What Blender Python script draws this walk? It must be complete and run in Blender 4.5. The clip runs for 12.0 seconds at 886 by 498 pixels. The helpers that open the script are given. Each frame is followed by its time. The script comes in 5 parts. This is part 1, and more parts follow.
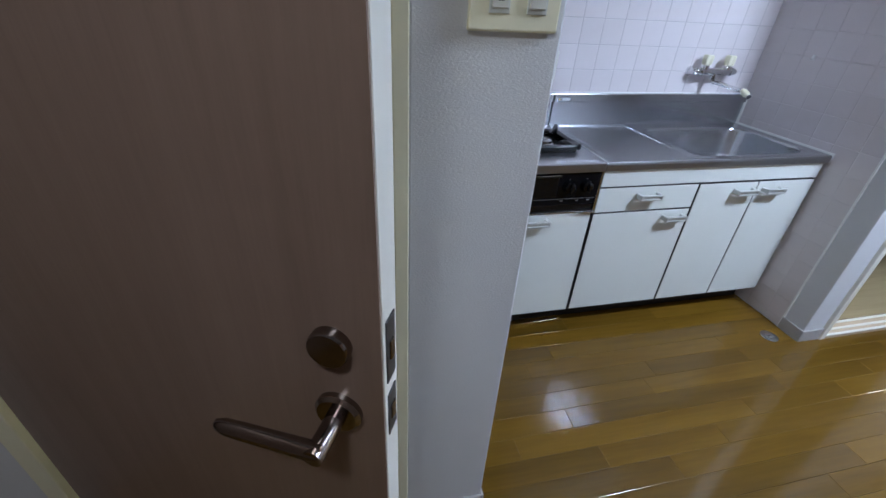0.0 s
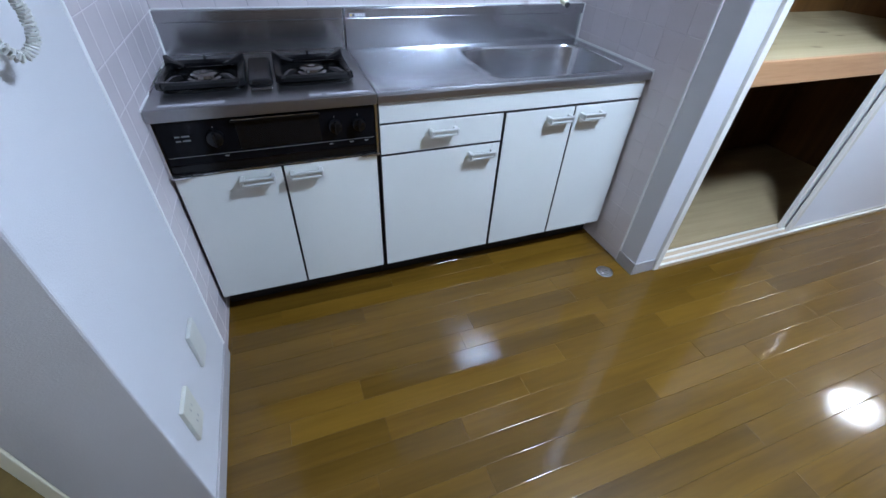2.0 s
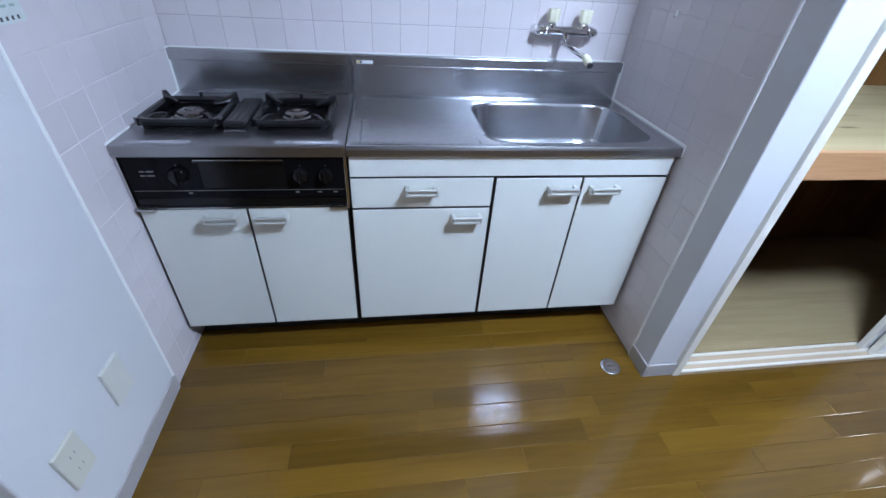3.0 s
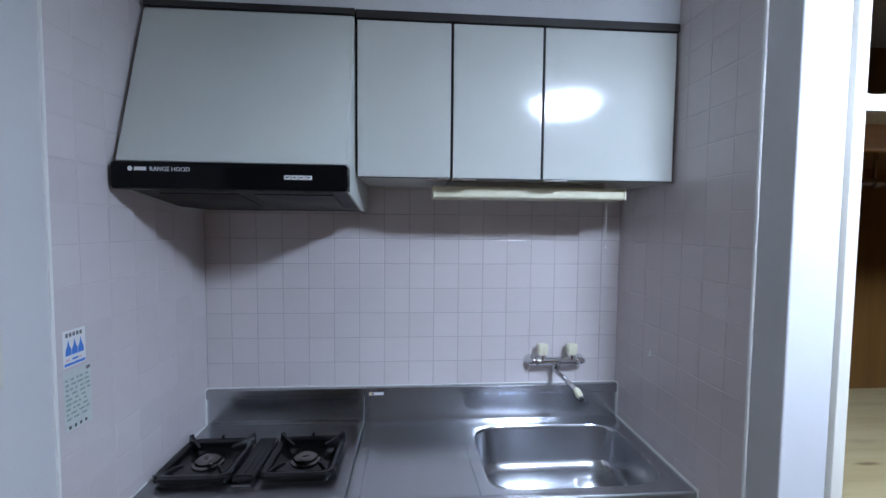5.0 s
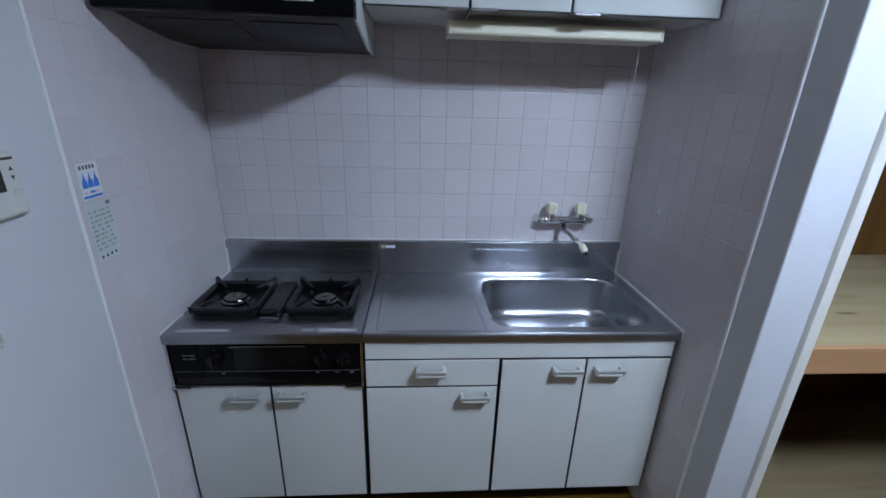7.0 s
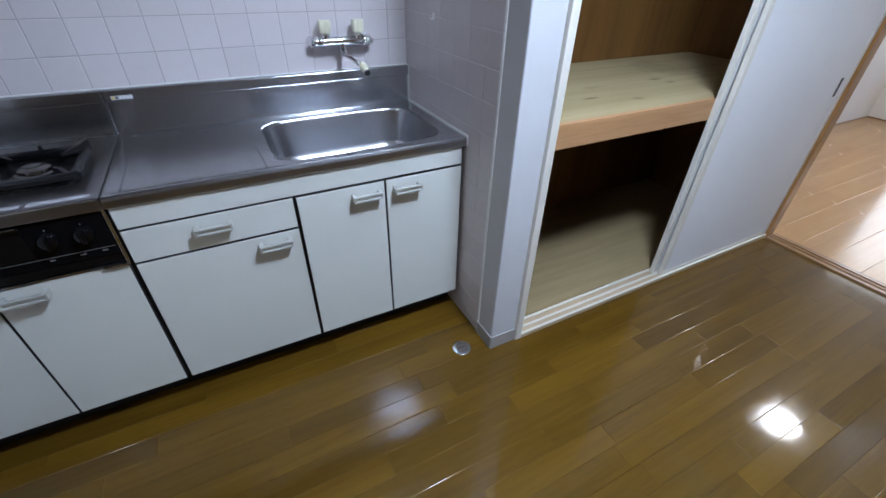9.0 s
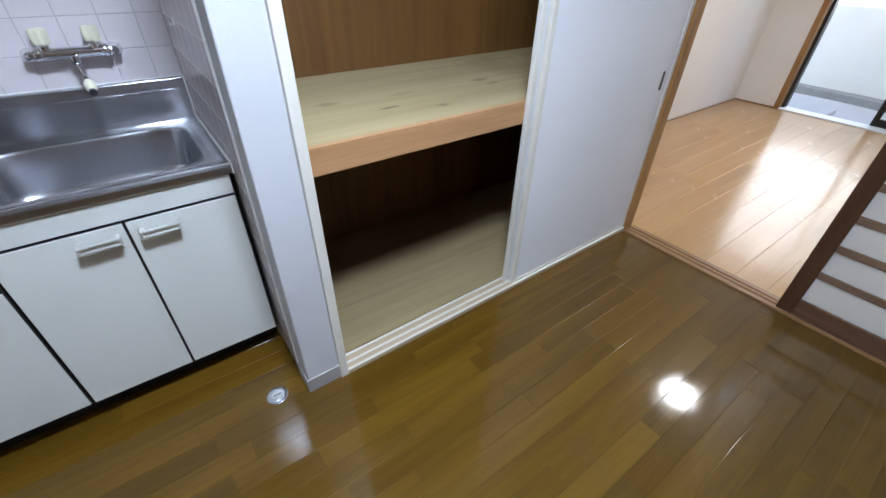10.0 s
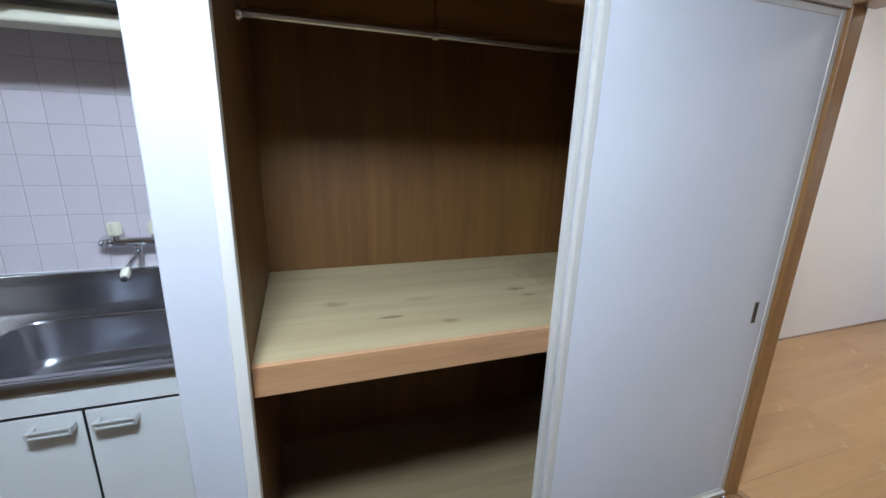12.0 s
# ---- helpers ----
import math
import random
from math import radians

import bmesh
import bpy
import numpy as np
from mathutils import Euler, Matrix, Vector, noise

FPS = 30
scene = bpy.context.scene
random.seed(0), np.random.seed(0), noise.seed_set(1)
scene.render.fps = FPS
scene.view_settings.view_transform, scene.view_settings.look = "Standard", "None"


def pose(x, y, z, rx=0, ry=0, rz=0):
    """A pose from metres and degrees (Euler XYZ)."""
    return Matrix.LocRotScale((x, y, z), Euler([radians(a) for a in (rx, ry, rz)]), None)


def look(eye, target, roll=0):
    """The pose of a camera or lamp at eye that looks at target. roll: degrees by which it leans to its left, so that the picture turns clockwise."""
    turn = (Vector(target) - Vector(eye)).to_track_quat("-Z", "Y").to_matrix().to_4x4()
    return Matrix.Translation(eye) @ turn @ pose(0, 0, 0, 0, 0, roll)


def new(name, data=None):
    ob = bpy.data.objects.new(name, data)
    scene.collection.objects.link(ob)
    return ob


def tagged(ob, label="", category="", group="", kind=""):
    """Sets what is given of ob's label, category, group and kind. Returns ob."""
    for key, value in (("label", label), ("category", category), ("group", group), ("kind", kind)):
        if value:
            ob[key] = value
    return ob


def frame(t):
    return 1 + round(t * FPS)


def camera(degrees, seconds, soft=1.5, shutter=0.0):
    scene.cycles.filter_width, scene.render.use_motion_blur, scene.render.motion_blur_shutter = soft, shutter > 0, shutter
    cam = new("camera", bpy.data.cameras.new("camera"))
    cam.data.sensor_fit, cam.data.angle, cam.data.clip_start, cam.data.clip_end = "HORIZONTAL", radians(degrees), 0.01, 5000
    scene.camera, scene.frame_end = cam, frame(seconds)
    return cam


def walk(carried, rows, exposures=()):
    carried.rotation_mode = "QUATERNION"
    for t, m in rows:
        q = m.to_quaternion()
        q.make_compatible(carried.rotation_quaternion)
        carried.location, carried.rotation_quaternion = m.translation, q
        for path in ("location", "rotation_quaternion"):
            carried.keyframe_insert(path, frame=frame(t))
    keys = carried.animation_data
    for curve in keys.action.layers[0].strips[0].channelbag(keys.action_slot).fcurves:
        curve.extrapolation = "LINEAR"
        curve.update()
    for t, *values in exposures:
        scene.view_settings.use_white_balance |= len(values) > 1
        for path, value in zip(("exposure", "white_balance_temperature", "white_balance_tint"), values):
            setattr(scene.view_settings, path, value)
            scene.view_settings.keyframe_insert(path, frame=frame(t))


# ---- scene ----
cam = camera(94.3, 12.0)
PATH = [
    (0, (-0.291, -1.711, 1.236), (0.126, -0.06, 0.187), 3.2),
    (0.5, (-0.199, -1.739, 1.207), (0.297, -0.163, 0.079), 0.1),
    (1, (-0.001, -1.778, 1.209), (0.634, -0.302, 0.017), -0.2),
    (1.5, (0.159, -1.769, 1.199), (0.884, -0.382, -0.046), -0.6),
    (2, (0.338, -1.676, 1.18), (0.924, -0.248, -0.091), 3.2),
    (2.4, (0.493, -1.631, 1.198), (1.006, -0.177, -0.076), 1.8),
    (2.5, (0.538, -1.617, 1.191), (0.991, -0.111, -0.045), 2.0),
    (2.7, (0.617, -1.585, 1.193), (0.948, -0.024, -0.012), 4.1),
    (4.3, (0.777, -1.573, 1.427), (0.949, 0.334, 0.849), 1.7),
    (4.5, (0.779, -1.577, 1.459), (0.936, 0.373, 1.041), 1.3),
    (5, (0.777, -1.59, 1.524), (0.92, 0.402, 1.417), 0.5),
    (5.5, (0.786, -1.612, 1.566), (0.927, 0.38, 1.666), -0.3),
    (6, (0.778, -1.617, 1.564), (0.896, 0.379, 1.61), -0.4),
    (6.5, (0.768, -1.595, 1.494), (0.859, 0.37, 1.131), 0.7),
    (7, (0.753, -1.588, 1.437), (0.879, 0.289, 0.758), 1.7),
    (7.2, (0.741, -1.593, 1.37), (0.894, 0.255, 0.621), 2.2),
    (8.8, (0.823, -1.607, 1.245), (1.444, -0.109, 0.074), 2.3),
    (9, (0.905, -1.636, 1.239), (1.682, -0.19, 0.095), 1.3),
    (9.5, (1.207, -1.701, 1.258), (2.16, -0.383, 0.094), 2.7),
    (10, (1.436, -1.725, 1.26), (2.41, -0.428, 0.09), 1.3),
    (10.5, (1.647, -1.646, 1.239), (2.611, -0.344, 0.067), 5.3),
    (11, (1.803, -1.627, 1.268), (2.5, -0.116, 0.159), 1.9),
    (11.5, (1.896, -1.656, 1.304), (2.413, 0.021, 0.345), 1.6),
    (12, (1.871, -1.656, 1.379), (2.513, 0.163, 0.852), 1.8),
]
EXPOSURES = [(0.0, 2.18, 6300, 10), (2.7, 2.38, 6000, 10), (4.5, 1.93, 6400, 10), (5.5, 1.52, 6400, 10), (6.5, 1.24, 6200, 10), (7.2, 1.45, 6250, 10),
             (8.8, 1.76, 6400, 10), (9.5, 2.03, 6600, 10), (11.0, 2.0, 6750, 10), (12.0, 1.84, 6550, 10)]
walk(cam, [(t, look(eye, target, roll)) for t, eye, target, roll in PATH], EXPOSURES)

# ---- world and light ----
world = bpy.data.worlds.new("daylight")
scene.world = world
world.use_nodes = True
wn = world.node_tree
sky = wn.nodes.new("ShaderNodeTexSky")
sky.sky_type, sky.sun_disc = "NISHITA", False
sky.sun_elevation, sky.sun_rotation = radians(52), radians(200)
wn.nodes["Background"].inputs["Strength"].default_value = 0.23
wn.links.new(sky.outputs["Color"], wn.nodes["Background"].inputs["Color"])
sun = new("sun", bpy.data.lights.new("sun", "SUN"))
sun.data.energy, sun.data.angle, sun.data.color = 0.3, radians(15), (1.0, 0.96, 0.9)
sun.matrix_world = look((0, 0, 10), (2.6, 0.6, 6.0))
LAMP, LAMP_COLOUR = 62.0, (0.62, 0.76, 1.0)
# strength of an added, unseen fill light over the hall
HALL_FILL = 20.0
TOILET_LAMP, TOILET_COLOUR = 9.0, (1.0, 0.95, 0.82)

# ---- materials ----


def material(name, colour, rough=0.5, metal=0.0, vary=0.06, scale=6.0, grain=80.0, bump=0.0, coat=0.0, stretch=(1, 1, 1), spec=0.5, per_object=0.0, gloss_vary=0.08):
    """A painted or plain surface with wear at two scales."""
    m = bpy.data.materials.new(name)
    m.use_nodes = True
    nt = m.node_tree
    p = nt.nodes["Principled BSDF"]
    tc = nt.nodes.new("ShaderNodeTexCoord")
    mp = nt.nodes.new("ShaderNodeMapping")
    mp.inputs["Scale"].default_value = stretch
    nt.links.new(tc.outputs["Object"], mp.inputs["Vector"])
    big, fine = nt.nodes.new("ShaderNodeTexNoise"), nt.nodes.new("ShaderNodeTexNoise")
    for n, sc in ((big, scale), (fine, grain)):
        n.inputs["Scale"].default_value = sc
        n.inputs["Detail"].default_value = 3.0
        nt.links.new(mp.outputs["Vector"], n.inputs["Vector"])
    add = nt.nodes.new("ShaderNodeMath")
    add.operation = "MULTIPLY_ADD"
    nt.links.new(fine.outputs["Fac"], add.inputs[0])
    add.inputs[1].default_value = 0.5
    nt.links.new(big.outputs["Fac"], add.inputs[2])
    rng = nt.nodes.new("ShaderNodeMapRange")
    rng.inputs["From Min"].default_value, rng.inputs["From Max"].default_value = 0.4, 1.1
    rng.inputs["To Min"].default_value, rng.inputs["To Max"].default_value = 1 - vary, 1 + vary
    nt.links.new(add.outputs[0], rng.inputs["Value"])
    last = rng.outputs[0]
    if per_object:
        info = nt.nodes.new("ShaderNodeObjectInfo")
        r2 = nt.nodes.new("ShaderNodeMapRange")
        r2.inputs["To Min"].default_value, r2.inputs["To Max"].default_value = 1 - per_object, 1 + per_object
        nt.links.new(info.outputs["Random"], r2.inputs["Value"])
        mul = nt.nodes.new("ShaderNodeMath")
        mul.operation = "MULTIPLY"
        nt.links.new(last, mul.inputs[0])
        nt.links.new(r2.outputs[0], mul.inputs[1])
        last = mul.outputs[0]
    mix = nt.nodes.new("ShaderNodeVectorMath")
    mix.operation = "SCALE"
    mix.inputs[0].default_value = colour
    nt.links.new(last, mix.inputs["Scale"])
    nt.links.new(mix.outputs[0], p.inputs["Base Color"])
    rr = nt.nodes.new("ShaderNodeMapRange")
    rr.inputs["From Min"].default_value, rr.inputs["From Max"].default_value = 0.3, 0.7
    rr.inputs["To Min"].default_value, rr.inputs["To Max"].default_value = max(0.02, rough * (1 - gloss_vary * 2)), min(1.0, rough * (1 + gloss_vary * 2))
    nt.links.new(big.outputs["Fac"], rr.inputs["Value"])
    nt.links.new(rr.outputs[0], p.inputs["Roughness"])
    p.inputs["Metallic"].default_value = metal
    p.inputs["Coat Weight"].default_value = coat
    p.inputs["Coat Roughness"].default_value = 0.08
    p.inputs["Specular IOR Level"].default_value = spec
    if bump:
        b = nt.nodes.new("ShaderNodeBump")
        b.inputs["Strength"].default_value = bump
        b.inputs["Distance"].default_value = 0.002
        nt.links.new(fine.outputs["Fac"], b.inputs["Height"])
        nt.links.new(b.outputs[0], p.inputs["Normal"])
    return m


def wood(name, dark, light, rough=0.4, along="X", scale=1.0, bump=0.15, coat=0.0, per_object=0.0, rings=6.0, coat_rough=0.1, ripple=0.0):
    """Wood with long grain, darker streaks and a tone of its own for each piece."""
    m = bpy.data.materials.new(name)
    m.use_nodes = True
    nt = m.node_tree
    p = nt.nodes["Principled BSDF"]
    tc, info = nt.nodes.new("ShaderNodeTexCoord"), nt.nodes.new("ShaderNodeObjectInfo")
    shift = nt.nodes.new("ShaderNodeVectorMath")
    shift.operation = "MULTIPLY_ADD"
    nt.links.new(info.outputs["Random"], shift.inputs[0])
    shift.inputs[1].default_value = (37.0, 53.0, 19.0)
    nt.links.new(tc.outputs["Object"], shift.inputs[2])
    mp = nt.nodes.new("ShaderNodeMapping")
    long, cross = 0.9 * scale, 14.0 * scale
    mp.inputs["Scale"].default_value = [long if a == along else cross for a in "XYZ"]
    nt.links.new(shift.outputs[0], mp.inputs["Vector"])
    grain, streak = nt.nodes.new("ShaderNodeTexNoise"), nt.nodes.new("ShaderNodeTexNoise")
    grain.inputs["Scale"].default_value, grain.inputs["Detail"].default_value = rings * 2.5, 8.0
    grain.inputs["Roughness"].default_value = 0.65
    streak.inputs["Scale"].default_value, streak.inputs["Detail"].default_value = rings * 0.35, 4.0
    streak.inputs["Distortion"].default_value = 0.6
    for n in (grain, streak):
        nt.links.new(mp.outputs["Vector"], n.inputs["Vector"])
    add = nt.nodes.new("ShaderNodeMath")
    add.operation = "MULTIPLY_ADD"
    nt.links.new(grain.outputs["Fac"], add.inputs[0])
    add.inputs[1].default_value = 0.6
    nt.links.new(streak.outputs["Fac"], add.inputs[2])
    rng = nt.nodes.new("ShaderNodeMapRange")
    rng.inputs["From Min"].default_value, rng.inputs["From Max"].default_value = 0.5, 1.1
    nt.links.new(add.outputs[0], rng.inputs["Value"])
    mix = nt.nodes.new("ShaderNodeMix")
    mix.data_type = "RGBA"
    mix.inputs[6].default_value, mix.inputs[7].default_value = (*dark, 1), (*light, 1)
    nt.links.new(rng.outputs[0], mix.inputs[0])
    last = mix.outputs[2]
    if per_object:
        r2 = nt.nodes.new("ShaderNodeMapRange")
        r2.inputs["To Min"].default_value, r2.inputs["To Max"].default_value = 1 - per_object, 1 + per_object
        nt.links.new(info.outputs["Random"], r2.inputs["Value"])
        sc = nt.nodes.new("ShaderNodeVectorMath")
        sc.operation = "SCALE"
        nt.links.new(last, sc.inputs[0])
        nt.links.new(r2.outputs[0], sc.inputs["Scale"])
        last = sc.outputs[0]
    nt.links.new(last, p.inputs["Base Color"])
    p.inputs["Roughness"].default_value = rough
    p.inputs["Coat Weight"].default_value = coat
    p.inputs["Coat Roughness"].default_value = coat_rough
    if coat > 0.5:
        p.inputs["Specular IOR Level"].default_value = 0.1
    b = nt.nodes.new("ShaderNodeBump")
    b.inputs["Strength"].default_value, b.inputs["Distance"].default_value = bump, 0.001
    nt.links.new(grain.outputs["Fac"], b.inputs["Height"])
    if coat and ripple:
        wave = nt.nodes.new("ShaderNodeTexNoise")
        wave.inputs["Scale"].default_value, wave.inputs["Detail"].default_value = 9.0, 1.0
        nt.links.new(shift.outputs[0], wave.inputs["Vector"])
        b2 = nt.nodes.new("ShaderNodeBump")
        b2.inputs["Strength"].default_value, b2.inputs["Distance"].default_value = ripple, 0.002
        nt.links.new(wave.outputs["Fac"], b2.inputs["Height"])
        nt.links.new(b2.outputs[0], b.inputs["Normal"])
        nt.links.new(b2.outputs[0], p.inputs["Coat Normal"])
        worn, rr = nt.nodes.new("ShaderNodeTexNoise"), nt.nodes.new("ShaderNodeMapRange")
        worn.inputs["Scale"].default_value, worn.inputs["Detail"].default_value = 4.5, 9.0
        worn.inputs["Roughness"].default_value = 0.7
        rr.inputs["From Min"].default_value, rr.inputs["From Max"].default_value = 0.35, 0.7
        rr.inputs["To Min"].default_value, rr.inputs["To Max"].default_value = coat_rough * 0.6, coat_rough * 3.0
        nt.links.new(tc.outputs["Object"], worn.inputs["Vector"])
        nt.links.new(worn.outputs["Fac"], rr.inputs["Value"])
        nt.links.new(rr.outputs[0], p.inputs["Coat Roughness"])
    nt.links.new(b.outputs[0], p.inputs["Normal"])
    return m


def glowing(name, colour, strength):
    m = bpy.data.materials.new(name)
    m.use_nodes = True
    p = m.node_tree.nodes["Principled BSDF"]
    p.inputs["Base Color"].default_value = (0.8, 0.8, 0.8, 1)
    p.inputs["Emission Color"].default_value = (*colour, 1)
    p.inputs["Emission Strength"].default_value = strength
    return m


def frosted(name, colour):
    m = bpy.data.materials.new(name)
    m.use_nodes = True
    nt = m.node_tree
    out = nt.nodes["Material Output"]
    mix, d, t = nt.nodes.new("ShaderNodeMixShader"), nt.nodes.new("ShaderNodeBsdfDiffuse"), nt.nodes.new("ShaderNodeBsdfTranslucent")
    g, mix2 = nt.nodes.new("ShaderNodeBsdfGlossy"), nt.nodes.new("ShaderNodeMixShader")
    n = nt.nodes.new("ShaderNodeTexNoise")
    n.inputs["Scale"].default_value = 120.0
    bp = nt.nodes.new("ShaderNodeBump")
    bp.inputs["Strength"].default_value, bp.inputs["Distance"].default_value = 0.3, 0.001
    nt.links.new(n.outputs["Fac"], bp.inputs["Height"])
    nt.links.new(bp.outputs[0], g.inputs["Normal"])
    d.inputs["Color"].default_value = t.inputs["Color"].default_value = (*colour, 1)
    g.inputs["Roughness"].default_value = 0.25
    mix.inputs[0].default_value, mix2.inputs[0].default_value = 0.6, 0.06
    nt.links.new(d.outputs[0], mix.inputs[1])
    nt.links.new(t.outputs[0], mix.inputs[2])
    nt.links.new(mix.outputs[0], mix2.inputs[1])
    nt.links.new(g.outputs[0], mix2.inputs[2])
    nt.links.new(mix2.outputs[0], out.inputs["Surface"])
    return m


def clear_glass(name):
    m = bpy.data.materials.new(name)
    m.use_nodes = True
    p = m.node_tree.nodes["Principled BSDF"]
    p.inputs["Transmission Weight"].default_value = 1.0
    p.inputs["Roughness"].default_value, p.inputs["IOR"].default_value = 0.0, 1.45
    p.inputs["Base Color"].default_value = (0.95, 0.98, 0.97, 1)
    return m


M_WALL = material("white_wallpaper", (0.57, 0.57, 0.58), 0.75, vary=0.03, scale=3, grain=230, bump=0.34, spec=0.3, stretch=(1, 1, 2.2))
M_WALL_WARM = material("cream_wallpaper", (0.72, 0.69, 0.59), 0.75, vary=0.03, scale=3, grain=260, bump=0.4, spec=0.3)
M_ROOM_WALL = material("room_wallpaper", (0.82, 0.79, 0.75), 0.8, vary=0.03, scale=3, grain=240, bump=0.4, spec=0.3)
M_CEILING = material("ceiling_paper", (0.5, 0.5, 0.49), 0.85, vary=0.03, scale=3, grain=200, bump=0.3, spec=0.2)
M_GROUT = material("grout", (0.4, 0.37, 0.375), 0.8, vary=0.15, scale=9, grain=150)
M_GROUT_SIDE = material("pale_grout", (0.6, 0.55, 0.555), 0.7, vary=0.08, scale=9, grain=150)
M_TILE = material("glazed_tile", (0.62, 0.57, 0.575), 0.16, vary=0.02, scale=7, grain=40, per_object=0.025, bump=0.02, gloss_vary=0.3)
M_TRIM = material("white_trim", (0.76, 0.76, 0.74), 0.4, vary=0.04)
M_FRAME = material("painted_white_wood", (0.71, 0.68, 0.6), 0.45, vary=0.05, scale=5, grain=60, stretch=(1, 1, 0.2), bump=0.05)
M_SKIRT = material("grey_vinyl_skirting", (0.36, 0.34, 0.33), 0.5, vary=0.08)
M_SKIRT_DARK = material("dark_brown_skirting", (0.05, 0.035, 0.025), 0.5, vary=0.1)
M_FLOOR = wood("amber_floorboard", (0.074, 0.036, 0.0035), (0.145, 0.075, 0.008), 0.4, "X", 0.6, 0.03, 0.75, 0.17, 3.0, 0.05, 0.08)
M_FLOOR_BED = material("floor_joint", (0.075, 0.045, 0.009), 0.5)
M_ROOM_FLOOR = wood("pale_floorboard", (0.45, 0.25, 0.1), (0.56, 0.34, 0.155), 0.3, "X", 0.6, 0.03, 0.75, 0.05, 3.0, 0.1, 0.06)
M_ROOM_BED = material("pale_floor_joint", (0.4, 0.23, 0.11), 0.6)
M_PLY = wood("lauan_plywood", (0.095, 0.038, 0.008), (0.225, 0.106, 0.026), 0.55, "Z", 0.32, 0.1, 0, 0, 3.0)
M_PLY_PALE = wood("pale_plywood", (0.22, 0.155, 0.075), (0.36, 0.275, 0.145), 0.6, "X", 0.35, 0.1, 0, 0, 4.0)


def stain(m, spots, colour):
    """Lays stains with soft, uneven outlines over a material: spots of (x, y, half length, half width, depth of colour)."""
    nt = m.node_tree
    p = nt.nodes["Principled BSDF"]
    last = p.inputs["Base Color"].links[0].from_socket
    tc, n = nt.nodes.new("ShaderNodeTexCoord"), nt.nodes.new("ShaderNodeTexNoise")
    n.inputs["Scale"].default_value, n.inputs["Detail"].default_value = 22.0, 4.0
    nt.links.new(tc.outputs["Object"], n.inputs["Vector"])
    for x, y, lx, ly, depth in spots:
        sub, mul, ln = nt.nodes.new("ShaderNodeVectorMath"), nt.nodes.new("ShaderNodeVectorMath"), nt.nodes.new("ShaderNodeVectorMath")
        sub.operation, mul.operation, ln.operation = "SUBTRACT", "MULTIPLY", "LENGTH"
        sub.inputs[1].default_value, mul.inputs[1].default_value = (x, y, 0), (1 / lx, 1 / ly, 0)
        nt.links.new(tc.outputs["Object"], sub.inputs[0])
        nt.links.new(sub.outputs[0], mul.inputs[0])
        nt.links.new(mul.outputs[0], ln.inputs[0])
        add, rng = nt.nodes.new("ShaderNodeMath"), nt.nodes.new("ShaderNodeMapRange")
        add.operation = "MULTIPLY_ADD"
        nt.links.new(n.outputs["Fac"], add.inputs[0])
        add.inputs[1].default_value = 1.6
        nt.links.new(ln.outputs["Value"], add.inputs[2])
        rng.inputs["From Min"].default_value, rng.inputs["From Max"].default_value = 1.1, 1.8
        rng.inputs["To Min"].default_value, rng.inputs["To Max"].default_value = depth, 0.0
        nt.links.new(add.outputs[0], rng.inputs["Value"])
        mix = nt.nodes.new("ShaderNodeMix")
        mix.data_type = "RGBA"
        mix.inputs[7].default_value = (*colour, 1)
        nt.links.new(rng.outputs[0], mix.inputs[0])
        nt.links.new(last, mix.inputs[6])
        last = mix.outputs[2]
    nt.links.new(last, p.inputs["Base Color"])
    return m


M_PLY_STAINED = stain(wood("stained_pale_plywood", (0.34, 0.255, 0.12), (0.47, 0.38, 0.215), 0.6, "X", 0.35, 0.1, 0, 0, 4.0),
                      [(0.045, -0.055, 0.055, 0.022, 0.9), (0.055, -0.12, 0.04, 0.013, 0.8), (-0.61, -0.04, 0.05, 0.03, 0.45), (-0.46, -0.18, 0.045, 0.01, 0.9), (-0.28, -0.25, 0.032, 0.016, 0.55), (-0.33, -0.06, 0.1, 0.02, 0.28), (0.3, 0.1, 0.2, 0.24, 0.3)], (0.14, 0.09, 0.03))
M_SHELF_EDGE = wood("reddish_pine_board", (0.38, 0.19, 0.08), (0.55, 0.31, 0.15), 0.55, "X", 0.8, 0.1, 0, 0, 5.0)
M_SILL_GROOVE = wood("bare_groove_wood", (0.42, 0.31, 0.2), (0.52, 0.4, 0.27), 0.55, "X", 0.8, 0.1, 0, 0, 5.0)
M_POST = wood("varnished_post", (0.27, 0.125, 0.035), (0.4, 0.2, 0.065), 0.35, "Z", 1.0, 0.1, 0.3, 0, 6.0)
M_SILL = wood("varnished_sill", (0.2, 0.095, 0.035), (0.34, 0.18, 0.075), 0.35, "Y", 1.0, 0.1, 0.3, 0, 6.0)
M_DARKWOOD = wood("dark_door_wood", (0.045, 0.018, 0.008), (0.09, 0.038, 0.016), 0.4, "Z", 1.0, 0.1, 0.2, 0, 6.0)
M_DARKWOOD_H = wood("dark_rail_wood", (0.05, 0.022, 0.011), (0.17, 0.082, 0.042), 0.4, "Y", 1.0, 0.1, 0.2, 0, 6.0)
M_BAR_WOOD = wood("brown_bar_wood", (0.12, 0.07, 0.042), (0.22, 0.135, 0.085), 0.4, "Y", 1.0, 0.1, 0.2, 0, 6.0)
M_DOOR = wood("brown_door_skin", (0.2, 0.135, 0.102), (0.25, 0.172, 0.133), 0.32, "Z", 1.2, 0.08, 0.3, 0, 7.0, 0.2)
# dark brown for two unseen walls, so that they bounce little light
M_BACK = wood("bounce_cutting_brown", (0.1, 0.065, 0.045), (0.17, 0.115, 0.08), 0.5, "Z", 1.0, 0.1, 0, 0, 5.0)
